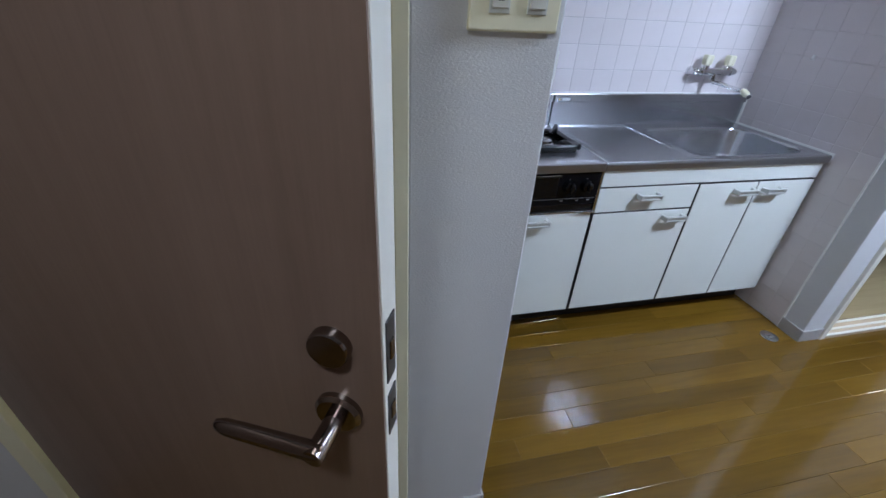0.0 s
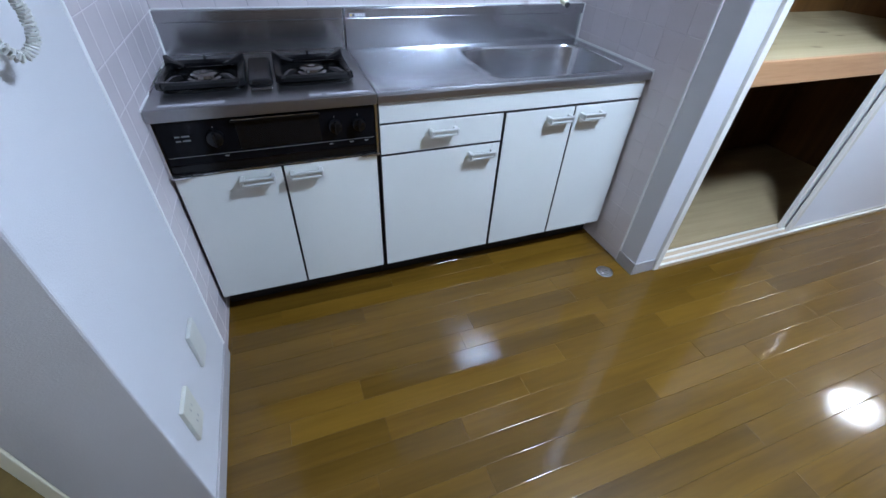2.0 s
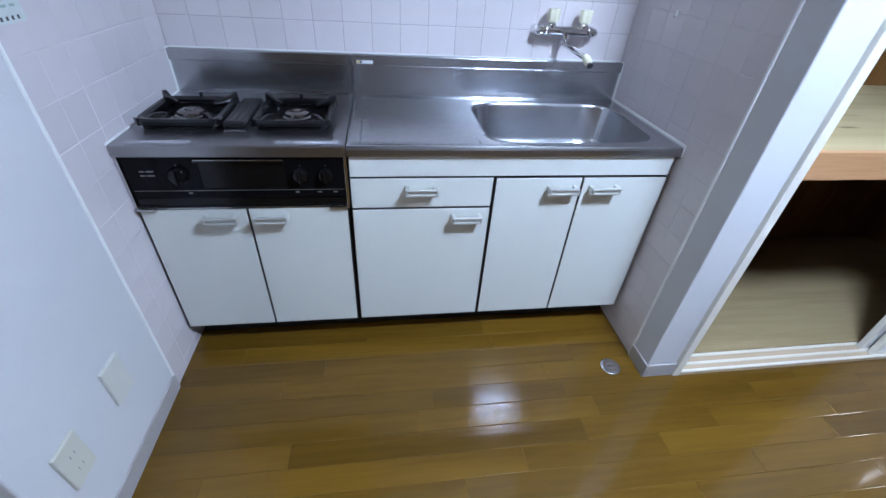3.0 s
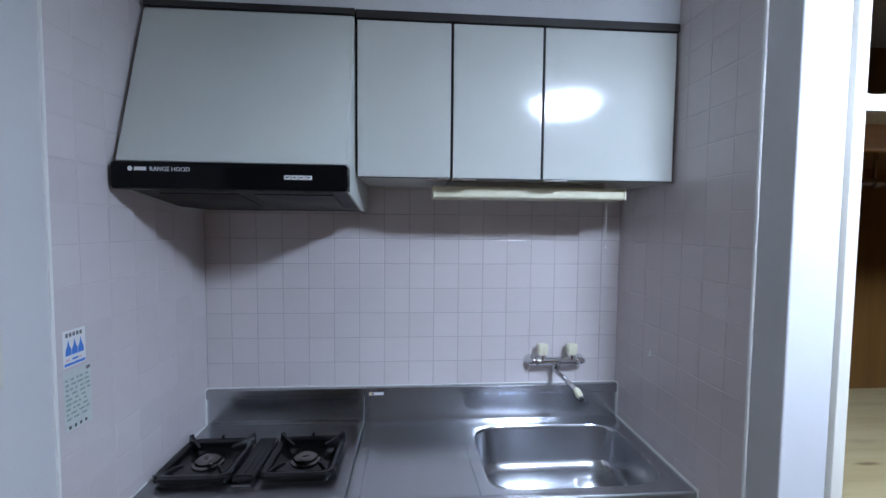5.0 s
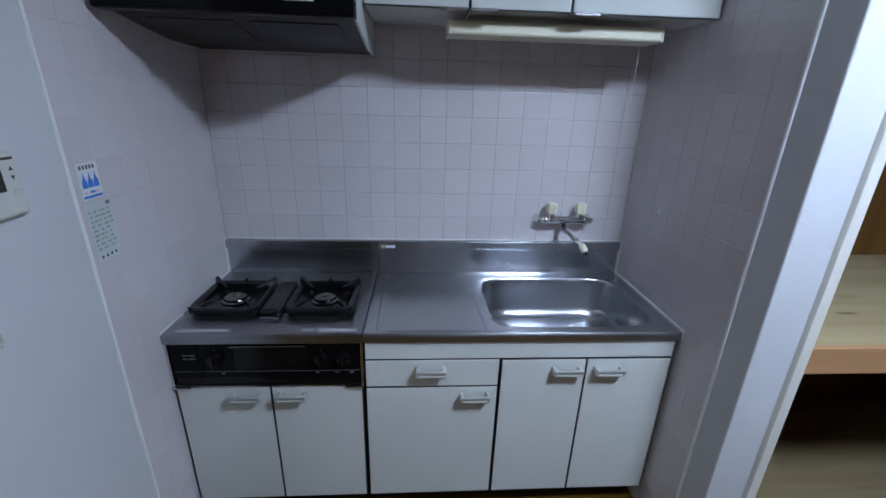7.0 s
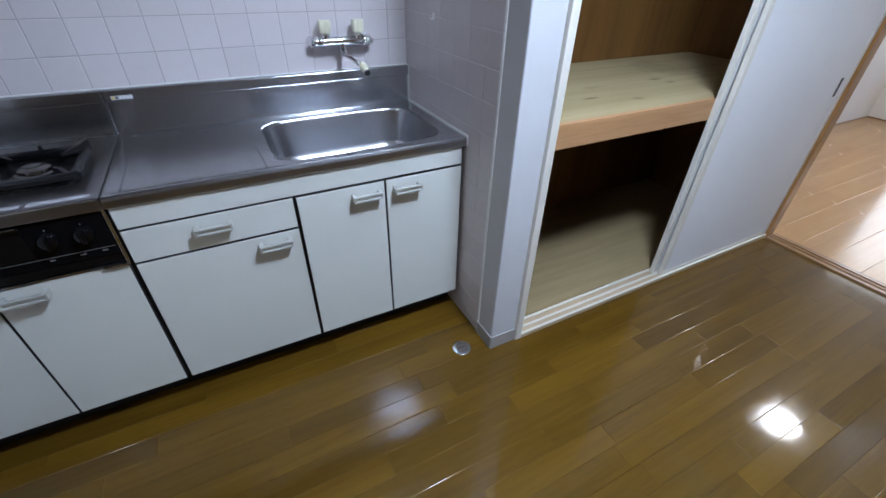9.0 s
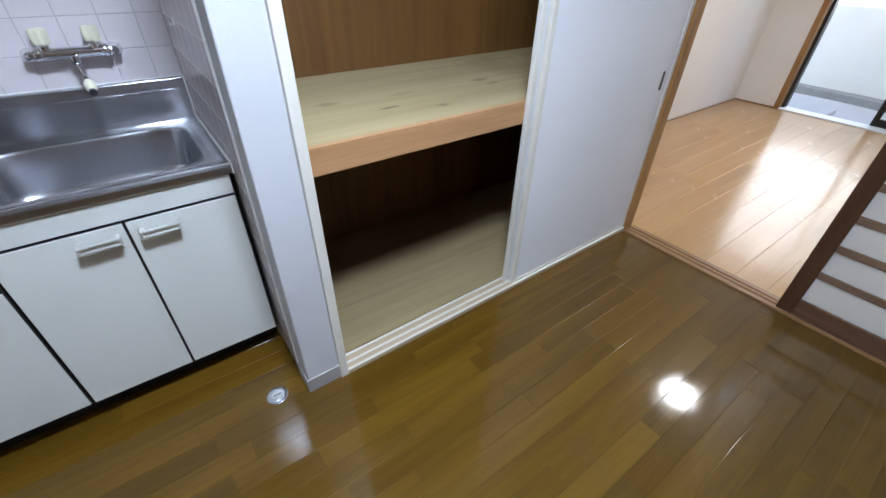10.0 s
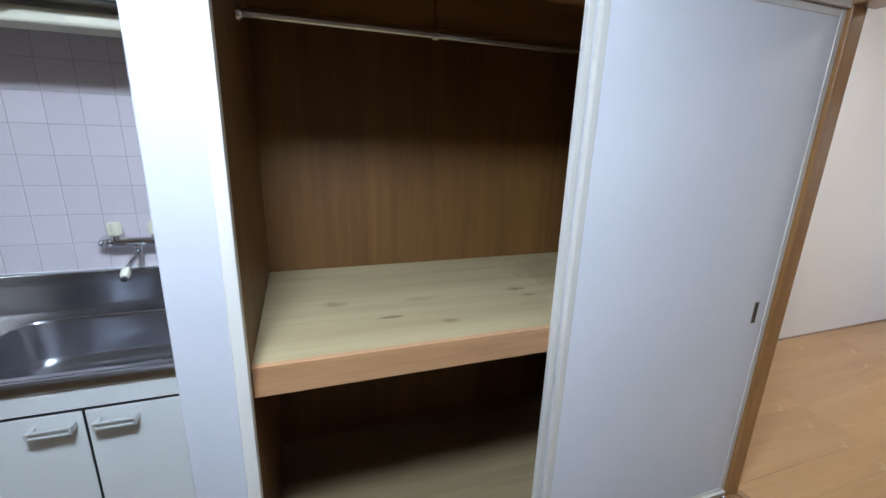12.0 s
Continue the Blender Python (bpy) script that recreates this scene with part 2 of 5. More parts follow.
M_FUSUMA = material("fusuma_paper", (0.79, 0.79, 0.8), 0.7, vary=0.03, scale=2.5, grain=180, bump=0.25, spec=0.25)


def brushed(m, amount):
    """Brushing along x: highlights spread across it."""
    p = m.node_tree.nodes["Principled BSDF"]
    across = m.node_tree.nodes.new("ShaderNodeCombineXYZ")
    across.inputs["Y"].default_value, across.inputs["Z"].default_value = 0.71, 0.71
    m.node_tree.links.new(across.outputs[0], p.inputs["Tangent"])
    p.inputs["Anisotropic"].default_value = amount
    return m


M_STEEL = brushed(material("brushed_stainless", (0.5, 0.51, 0.535), 0.23, 1.0, vary=0.05, scale=4, grain=90, stretch=(0.25, 1.5, 1.5), bump=0.0, gloss_vary=0.0), 0.6)
M_STEEL_DULL = brushed(material("worn_stainless", (0.36, 0.36, 0.37), 0.3, 1.0, vary=0.1, scale=7, grain=60, bump=0.0, gloss_vary=0.0), 0.3)
M_STEEL_SHINY = material("smooth_stainless", (0.6, 0.6, 0.61), 0.2, 1.0, vary=0.08, scale=5, grain=90, bump=0.0, gloss_vary=0.15)
M_CHROME = material("chrome", (0.75, 0.75, 0.76), 0.08, 1.0, vary=0.03)
M_LATCH = material("dark_latch_steel", (0.1, 0.1, 0.105), 0.35, 0.8, vary=0.25, scale=40)
# door chrome with the dark brown it reflects put into its base colour
M_DOOR_METAL = material("reflection_darkened_chrome", (0.24, 0.2, 0.18), 0.16, 1.0, vary=0.06)
M_CABINET = material("cream_white_melamine", (0.64, 0.65, 0.605), 0.17, vary=0.025, scale=4, grain=160, bump=0.05)
M_CAB_GLOSS = material("glossy_cabinet_door", (0.54, 0.555, 0.52), 0.1, vary=0.02, scale=4, grain=120, coat=0.3)
M_CAB_EDGE = material("black_edging", (0.02, 0.02, 0.02), 0.45, vary=0.2)
M_CARCASS = material("dark_carcass", (0.016, 0.014, 0.013), 0.6, vary=0.2)
M_HANDLE = material("satin_handle", (0.52, 0.52, 0.485), 0.3, 0.35, vary=0.08)
M_BLACK = material("black_enamel", (0.004, 0.004, 0.0045), 0.18, vary=0.2, scale=8, spec=0.3)
M_BLACK_GLASS = material("black_glass", (0.004, 0.004, 0.005), 0.1, vary=0.1, spec=0.12)
M_IRON = material("black_grate_enamel", (0.006, 0.006, 0.007), 0.2, vary=0.3, scale=20, grain=120, bump=0.06)
M_PAN = material("glossy_drip_enamel", (0.006, 0.006, 0.006), 0.11, vary=0.3, scale=25, grain=120, bump=0.15, spec=0.4)
M_BURNER = material("burner_cap_metal", (0.22, 0.21, 0.2), 0.14, 1.0, vary=0.3, scale=20)
M_GREY_PLASTIC = material("grey_hood_paint", (0.53, 0.55, 0.515), 0.38, vary=0.03)
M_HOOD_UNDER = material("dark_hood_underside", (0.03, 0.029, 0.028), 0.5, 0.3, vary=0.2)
M_IVORY = material("ivory_plastic", (0.7, 0.67, 0.5), 0.35, vary=0.04)
M_PLASTIC = material("white_plastic", (0.56, 0.56, 0.51), 0.4, vary=0.03)
M_SOCKET = material("pale_ivory_plastic", (0.56, 0.55, 0.47), 0.4, vary=0.03)
M_SLOT = material("grey_slot", (0.25, 0.25, 0.25), 0.5)
M_CERAMIC = material("ivory_ceramic", (0.74, 0.71, 0.6), 0.12, vary=0.02, scale=4, coat=0.3)
M_LID = material("ivory_seat_plastic", (0.72, 0.68, 0.57), 0.3, vary=0.02)
M_VINYL = material("olive_vinyl_floor", (0.32, 0.26, 0.12), 0.35, vary=0.15, scale=12, grain=120, bump=0.08)
M_LABEL = material("white_label", (0.72, 0.72, 0.72), 0.5, vary=0.03)
M_DIM_PRINT = material("grey_print", (0.13, 0.13, 0.13), 0.5)
M_GREY_LABEL = material("pale_grey_label", (0.42, 0.42, 0.45), 0.35, vary=0.1, scale=60)
M_BLUE = material("blue_print", (0.05, 0.2, 0.62), 0.5, vary=0.05)
M_PALE_GREEN = material("pale_green_print", (0.52, 0.56, 0.54), 0.5, vary=0.1, scale=90, grain=220)
M_GREEN_INK = material("grey_green_print", (0.27, 0.36, 0.32), 0.5, vary=0.2, scale=90, grain=220)
M_PINK = material("pink_print", (0.7, 0.45, 0.5), 0.5, vary=0.1)
M_YELLOW = material("yellow_print", (0.7, 0.5, 0.1), 0.5)
M_INK = material("dark_print", (0.05, 0.05, 0.05), 0.6)
M_LCD = material("dark_display", (0.015, 0.02, 0.015), 0.15)
M_LAMP = glowing("lit_diffuser", LAMP_COLOUR, LAMP)
M_ROOM_LAMP = glowing("lit_room_diffuser", (0.9, 0.92, 0.97), LAMP * 0.36)
M_HALL_FILL = glowing("hall_fill_diffuser", (0.82, 0.9, 1.0), HALL_FILL)
M_TOILET_LAMP = glowing("warm_lit_diffuser", TOILET_COLOUR, TOILET_LAMP)
M_PANE = frosted("frosted_pane", (0.8, 0.8, 0.78))
M_GLASS = clear_glass("window_glass")
M_ALU_BLACK = material("black_sash", (0.025, 0.022, 0.02), 0.4, 0.4, vary=0.1)
M_CONCRETE = material("balcony_concrete", (0.34, 0.34, 0.335), 0.8, vary=0.18, scale=3, grain=90, bump=0.3)
M_GUTTER = material("damp_gutter_concrete", (0.19, 0.19, 0.18), 0.75, vary=0.25, scale=5, grain=80, bump=0.3)
M_SKY = glowing("bright_overcast_sky", (0.97, 0.98, 1.0), 0.85)
M_SKY.cycles.emission_sampling = "NONE"
M_PARAPET = material("parapet_paint", (0.52, 0.52, 0.48), 0.8, vary=0.08, scale=2, grain=120, bump=0.3)

# ---- building helpers ----
ORIGIN = {}


def box(bm, x0, x1, y0, y1, z0, z1, bevel=0.0, segments=2):
    vs = [bm.verts.new((x, y, z)) for z in (z0, z1) for y in (y0, y1) for x in (x0, x1)]
    fs = [bm.faces.new([vs[i] for i in q]) for q in ((0, 2, 3, 1), (4, 5, 7, 6), (0, 1, 5, 4), (2, 6, 7, 3), (0, 4, 6, 2), (1, 3, 7, 5))]
    if bevel:
        edges = list({e for f in fs for e in f.edges})
        bmesh.ops.bevel(bm, geom=edges, offset=bevel, segments=segments, profile=0.5, affect="EDGES", clamp_overlap=True)
    return bm


def loft(bm, rings, cap_start=True, cap_end=True):
    rows = [[bm.verts.new(p) for p in ring] for ring in rings]
    n = len(rows[0])
    for a, b in zip(rows, rows[1:]):
        for i in range(n):
            bm.faces.new((a[i], a[(i + 1) % n], b[(i + 1) % n], b[i])).smooth = True
    if cap_start:
        bm.faces.new(rows[0][::-1])
    if cap_end:
        bm.faces.new(rows[-1])
    return bm


def oval(cx, cy, z, rx, ry, power=2.0, n=32, front=None):
    """A ring; front: another power for the half towards -y."""
    pts = []
    for i in range(n):
        a = 2 * math.pi * i / n
        c, s = math.cos(a), math.sin(a)
        e = 2.0 / (front if front and s < 0 else power)
        pts.append((cx + rx * math.copysign(abs(c) ** e, c), cy + ry * math.copysign(abs(s) ** e, s), z))
    return pts


def disc(bm, centre, axis, profile, n=24):
    """A turned solid: profile of (radius, distance along axis)."""
    centre, axis = Vector(centre), Vector(axis).normalized()
    u = axis.orthogonal().normalized()
    v = axis.cross(u)
    rings = [[centre + axis * d + (u * math.cos(2 * math.pi * i / n) + v * math.sin(2 * math.pi * i / n)) * max(r, 1e-4) for i in range(n)] for r, d in profile]
    return loft(bm, rings)


def tube(bm, pts, r, n=10):
    pts = [Vector(p) for p in pts]
    rings, side = [], None
    for i, p in enumerate(pts):
        t = (pts[min(i + 1, len(pts) - 1)] - pts[max(i - 1, 0)]).normalized()
        side = t.orthogonal().normalized() if side is None else (side - t * side.dot(t)).normalized()
        v = t.cross(side)
        rings.append([p + (side * math.cos(2 * math.pi * k / n) + v * math.sin(2 * math.pi * k / n)) * r for k in range(n)])
    return loft(bm, rings)


def smooth_path(pts, steps=8):
    """A Catmull-Rom line through pts."""
    pts = [Vector(p) for p in pts]
    ext = [2 * pts[0] - pts[1], *pts, 2 * pts[-1] - pts[-2]]
    out = []
    for i in range(1, len(ext) - 2):
        a, b, c, d = ext[i - 1:i + 3]
        for k in range(steps):
            t = k / steps
            out.append(0.5 * (2 * b + (c - a) * t + (2 * a - 5 * b + 4 * c - d) * t * t + (3 * b - a - 3 * c + d) * t ** 3))
    return out + [pts[-1]]


def prism(bm, outline, axis, lo, hi, bevel=0.0):
    """An outline of (a, b) pushed along an axis: x takes (y, z), y takes (x, z), z takes (x, y)."""
    def at(a, b, c):
        return {"x": (c, a, b), "y": (a, c, b), "z": (a, b, c)}[axis]
    lo_v = [bm.verts.new(at(a, b, lo)) for a, b in outline]
    hi_v = [bm.verts.new(at(a, b, hi)) for a, b in outline]
    n = len(outline)
    fs = [bm.faces.new(lo_v), bm.faces.new(hi_v[::-1])]
    for i in range(n):
        fs.append(bm.faces.new((lo_v[i], hi_v[i], hi_v[(i + 1) % n], lo_v[(i + 1) % n])))
    if bevel:
        bmesh.ops.bevel(bm, geom=list({e for f in fs for e in f.edges}), offset=bevel, segments=2, profile=0.5, affect="EDGES", clamp_overlap=True)
    return bm


def finish(name, bm, mat, origin, shade):
    bmesh.ops.recalc_face_normals(bm, faces=bm.faces)
    bmesh.ops.translate(bm, verts=bm.verts, vec=-origin)
    me = bpy.data.meshes.new(name)
    turned = any(f.smooth for f in bm.faces)
    bm.to_mesh(me)
    bm.free()
    me.materials.append(mat)
    if shade and turned:
        me.set_sharp_from_angle(angle=radians(40))
    return me


def base_of(bm):
    cs = [v.co for v in bm.verts]
    return Vector(((min(c.x for c in cs) + max(c.x for c in cs)) / 2, (min(c.y for c in cs) + max(c.y for c in cs)) / 2, min(c.z for c in cs)))


def part(name, bm, mat, parent, label="", shade=True):
    origin = base_of(bm)
    ob = new(name, finish(name, bm, mat, origin, shade))
    ob.parent = parent
    ob.location = origin - ORIGIN[parent]
    ORIGIN[ob] = origin
    return tagged(ob, label)


def thing(name, x, y, z, label, category, group="", kind=""):
    ob = new(name)
    ob.empty_display_size = 0.1
    ob.location = (x, y, z)
    ORIGIN[ob] = Vector((x, y, z))
    return tagged(ob, label, category, group, kind)


def solid(name, bm, mat, label="", category="", group="", kind="", shade=True):
    origin = base_of(bm)
    ob = new(name, finish(name, bm, mat, origin, shade))
    ob.location = origin
    ORIGIN[ob] = origin
    return tagged(ob, label, category, group, kind)


def structure(name, bm, mat, label):
    return solid(name, bm, mat, label, name.split("_")[0], kind="structure", shade=False)


def B(*a, bevel=0.0, segments=2):
    return box(bmesh.new(), *a, bevel=bevel, segments=segments)


def lettering(name, body, size, m, mat, parent):
    """Flat raised letters in the built-in font."""
    cu = bpy.data.curves.new(name, "FONT")
    cu.body, cu.size, cu.extrude, cu.align_x = body, size, 0.0004, "LEFT"
    tmp = bpy.data.objects.new(name, cu)
    me = bpy.data.meshes.new_from_object(tmp)
    bpy.data.objects.remove(tmp)
    me.materials.append(mat)
    ob = new(name, me)
    ob.parent = parent
    ob.matrix_basis = Matrix.Translation(-ORIGIN[parent]) @ m
    ORIGIN[ob] = m.translation.copy()
    return ob

# ---- the plan ----
CEIL = 2.285
TILE_END = -0.656      # the tiled alcove's front edge
WALL_END = -1.143      # the end of the wall between toilet and kitchen
CLOSET_FRONT = -0.752
SOUTH = -2.9
ROOM_CEIL = 2.4

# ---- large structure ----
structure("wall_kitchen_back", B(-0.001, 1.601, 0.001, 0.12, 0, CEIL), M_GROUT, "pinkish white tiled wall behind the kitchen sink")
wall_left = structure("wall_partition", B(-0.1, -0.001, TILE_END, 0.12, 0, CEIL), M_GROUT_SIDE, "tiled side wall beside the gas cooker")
wall_plan = [(-0.207, WALL_END), (0.0, WALL_END), (0.0, TILE_END - 0.001), (-0.1, TILE_END - 0.001), (-0.1, WALL_END + 0.1), (-0.207, WALL_END + 0.1)]
structure("wall_partition_front", prism(bmesh.new(), wall_plan, "z", 0, CEIL, 0.004), M_WALL, "white wallpapered wall between toilet and kitchen")
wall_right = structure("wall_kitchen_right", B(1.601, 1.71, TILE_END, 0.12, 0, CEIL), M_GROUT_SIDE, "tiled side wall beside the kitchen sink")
structure("wall_pillar", B(1.6, 1.712, CLOSET_FRONT, TILE_END - 0.001, 0, CEIL, bevel=0.004), M_WALL, "white wallpapered pillar beside the closet")
structure("wall_soffit", B(0.0, 1.6, -0.333, 0.0, 2.158, CEIL - 0.001), M_WALL, "white boxed wall above the hanging cabinets")
structure("trim_tile_edge", B(-0.004, 0.004, TILE_END - 0.005, TILE_END + 0.003, 0.0, CEIL, bevel=0.002), M_TRIM, "thin white tile edge trim").location.x = 0.0005
structure("trim_tile_edge", B(1.595, 1.604, TILE_END - 0.005, TILE_END + 0.003, 0.0, CEIL, bevel=0.002), M_TRIM, "thin white tile edge trim")
structure("ceiling", B(-1.2, 3.46, SOUTH, 0.12, CEIL, CEIL + 0.1), M_CEILING, "white papered kitchen ceiling")
structure("trim_ceiling", B(0.001, 1.599, -0.339, -0.333, CEIL - 0.012, CEIL - 0.002), M_TRIM, "thin white ceiling trim")
# unseen closing walls, kept dark to hold down the indirect light
structure("wall_south", B(-1.2, 3.43, SOUTH - 0.1, SOUTH, 0, CEIL), M_BACK, "unseen wall opposite the kitchen, dark brown to cut bounced light")
structure("wall_west", B(-1.3, -1.2, SOUTH, 0.12, 0, CEIL), M_BACK, "unseen wall at the hall's end, dark brown to cut bounced light")

# white sealant between worktop and tiles
def sealant(*a):
    structure("trim_sealant", B(*a, bevel=0.0015), M_TRIM, "white silicone sealant bead")


sealant(1.5955, 1.6, -0.497, -0.026, 0.764, 0.774)
sealant(0.0, 0.0035, -0.497, -0.026, 0.764, 0.772)
sealant(1.5955, 1.6, -0.026, -0.001, 0.764, 0.906)
sealant(0.0, 0.0035, -0.026, -0.001, 0.764, 0.906)
sealant(0.0035, 1.5955, -0.005, -0.001, 0.9025, 0.907)
sealant(1.5955, 1.6, -0.503, -0.497, 0.735, 0.774)

# skirting of grey vinyl
def skirting(x0, x1, y0, y1, mat=M_SKIRT, label="grey vinyl skirting board"):
    structure("baseboard", B(x0, x1, y0, y1, 0.0, 0.06, bevel=0.0015), mat, label)


skirting(0.0, 0.007, WALL_END - 0.006, TILE_END)
skirting(-0.19, 0.0, WALL_END - 0.007, WALL_END)
skirting(1.594, 1.6, CLOSET_FRONT - 0.006, TILE_END - 0.001)
skirting(1.6, 1.712, CLOSET_FRONT - 0.007, CLOSET_FRONT)

# ---- toilet room ----
TX0, TX1, TY1 = -0.87, -0.207, 0.115
TR = -0.1
structure("wall_toilet_back", B(TX0 - 0.1, TR, TY1, TY1 + 0.1, 0, CEIL), M_WALL_WARM, "cream wallpapered wall behind the toilet")
structure("wall_toilet_left", B(TX0 - 0.1, TX0, WALL_END + 0.05, TY1, 0, CEIL), M_WALL_WARM, "cream wallpapered toilet side wall")
structure("wall_toilet_right", B(TR - 0.006, TR, WALL_END + 0.1, TY1, 0, CEIL), M_WALL_WARM, "cream wallpapered toilet side wall")
structure("wall_toilet_front", B(-1.2, TX0 - 0.03, WALL_END, WALL_END + 0.1, 0, CEIL), M_WALL, "white wall beside the toilet door")
structure("wall_toilet_lintel", B(TX0 - 0.03, TX1, WALL_END, WALL_END + 0.1, 1.98, CEIL), M_WALL, "white wall above the toilet door")
structure("wall_toilet_return", B(TX1, TR - 0.006, WALL_END + 0.1, WALL_END + 0.105, 0, CEIL), M_WALL_WARM, "cream wallpapered wall behind the door jamb")
structure("floor_toilet", B(TX0, TR - 0.006, WALL_END + 0.03, TY1, -0.05, 0.004), M_VINYL, "olive brown vinyl toilet floor")
structure("trim_threshold", B(TX0, TX1, WALL_END - 0.008, WALL_END + 0.03, -0.02, 0.012, bevel=0.003), M_TRIM, "white metal toilet threshold strip")
structure("baseboard", B(TX0, TR - 0.006, TY1 - 0.008, TY1, 0.004, 0.065), M_SKIRT_DARK, "dark brown toilet skirting")
structure("baseboard", B(TX0, TX0 + 0.008, WALL_END + 0.06, TY1 - 0.008, 0.004, 0.065), M_SKIRT_DARK, "dark brown toilet skirting")
jamb = structure("door_frame", B(TX1 - 0.022, TX1 + 0.001, WALL_END - 0.004, WALL_END + 0.06, 0.0, 1.98, bevel=0.002), M_IVORY, "yellowed cream door jamb with strike plates")
structure("door_frame", B(TX0 - 0.03, TX0, WALL_END - 0.004, WALL_END + 0.06, 0.0, 1.98, bevel=0.002), M_IVORY, "yellowed cream door jamb")
for z in (0.955, 0.86):
    plate = part("strike_plate", B(TX1 - 0.024, TX1 - 0.021, WALL_END + 0.008, WALL_END + 0.032, z - 0.04, z + 0.04, bevel=0.001), M_STEEL_SHINY, jamb)
    part("strike_hole", B(TX1 - 0.0245, TX1 - 0.022, WALL_END + 0.014, WALL_END + 0.026, z - 0.015, z + 0.015), M_CAB_EDGE, plate)

# the brown door, half open towards the hall
HINGE, LATCH = Vector((-0.84, -1.16, 0)), Vector((-0.274, -1.44, 0))
DOOR = math.degrees(math.atan2(LATCH.y - HINGE.y, LATCH.x - HINGE.x))
DOOR_W = (LATCH - HINGE).length


def toilet_door():
    leaf = thing("door_1", 0, 0, 0, "brown wood-grain toilet door standing half open", "door", kind="structure")
    leaf.location, leaf.rotation_euler = HINGE, (0, 0, radians(DOOR))
    w = DOOR_W
    part("door_panel", B(0, w - 0.001, 0.0, 0.003, 0.015, 1.96), M_DOOR, leaf, "dark brown wood-grain skin", False)
    part("door_core", B(0, w, 0.003, 0.037, 0.012, 1.962, bevel=0.001), M_FRAME, leaf, "white painted door edge", False)
    part("door_panel", B(0, w - 0.001, 0.037, 0.04, 0.015, 1.96), M_FRAME, leaf, "white inner skin", False)
    for z, half in ((0.945, 0.04), (0.855, 0.032)):
        plate = part("latch_plate", B(w - 0.001, w + 0.0015, 0.009, 0.031, z - half, z + half, bevel=0.0008), M_LATCH, leaf, "dark steel latch plate")
        part("latch_bolt", B(w, w + 0.0035, 0.015, 0.025, z - 0.012, z + 0.012, bevel=0.0015), M_DOOR_METAL, plate)
    for side, y, s in (("outer", 0.0, -1), ("inner", 0.04, 1)):
        rose = part("rose", disc(bmesh.new(), (w - 0.05, y, 0.86), (0, s, 0), [(0.026, 0), (0.026, 0.006), (0.022, 0.01)], 28), M_DOOR_METAL, leaf, "round chrome lever rose, dark reflections put into its colour")
        stem = [(w - 0.05, y + s * 0.008, 0.86), (w - 0.05, y + s * 0.03, 0.86), (w - 0.051, y + s * 0.058, 0.86)]
        lever = part("lever", tube(bmesh.new(), stem, 0.0105, 18), M_DOOR_METAL, rose, "chrome lever handle, dark reflections put into its colour")
        grip = []
        for gx, tall, deep, drop in ((0.008, 0.005, 0.004, 0), (0.005, 0.0105, 0.009, 0), (-0.012, 0.0115, 0.009, 0), (-0.045, 0.012, 0.008, 0), (-0.08, 0.0125, 0.0075, 0), (-0.1, 0.0115, 0.007, 0), (-0.109, 0.008, 0.005, 0), (-0.113, 0.002, 0.0015, 0)):
            grip.append([(w - 0.05 + gx, y + s * 0.05 + deep * math.cos(a), 0.86 + drop + tall * math.sin(a)) for a in [2 * math.pi * k / 16 for k in range(16)]])
        part("grip", loft(bmesh.new(), grip), M_DOOR_METAL, lever)
    part("turn_plate", disc(bmesh.new(), (w - 0.05, 0, 0.955), (0, -1, 0), [(0.021, 0), (0.021, 0.009), (0.0195, 0.012)], 32), M_DOOR_METAL, leaf, "round chrome lock cover, dark reflections put into its colour")


toilet_door()


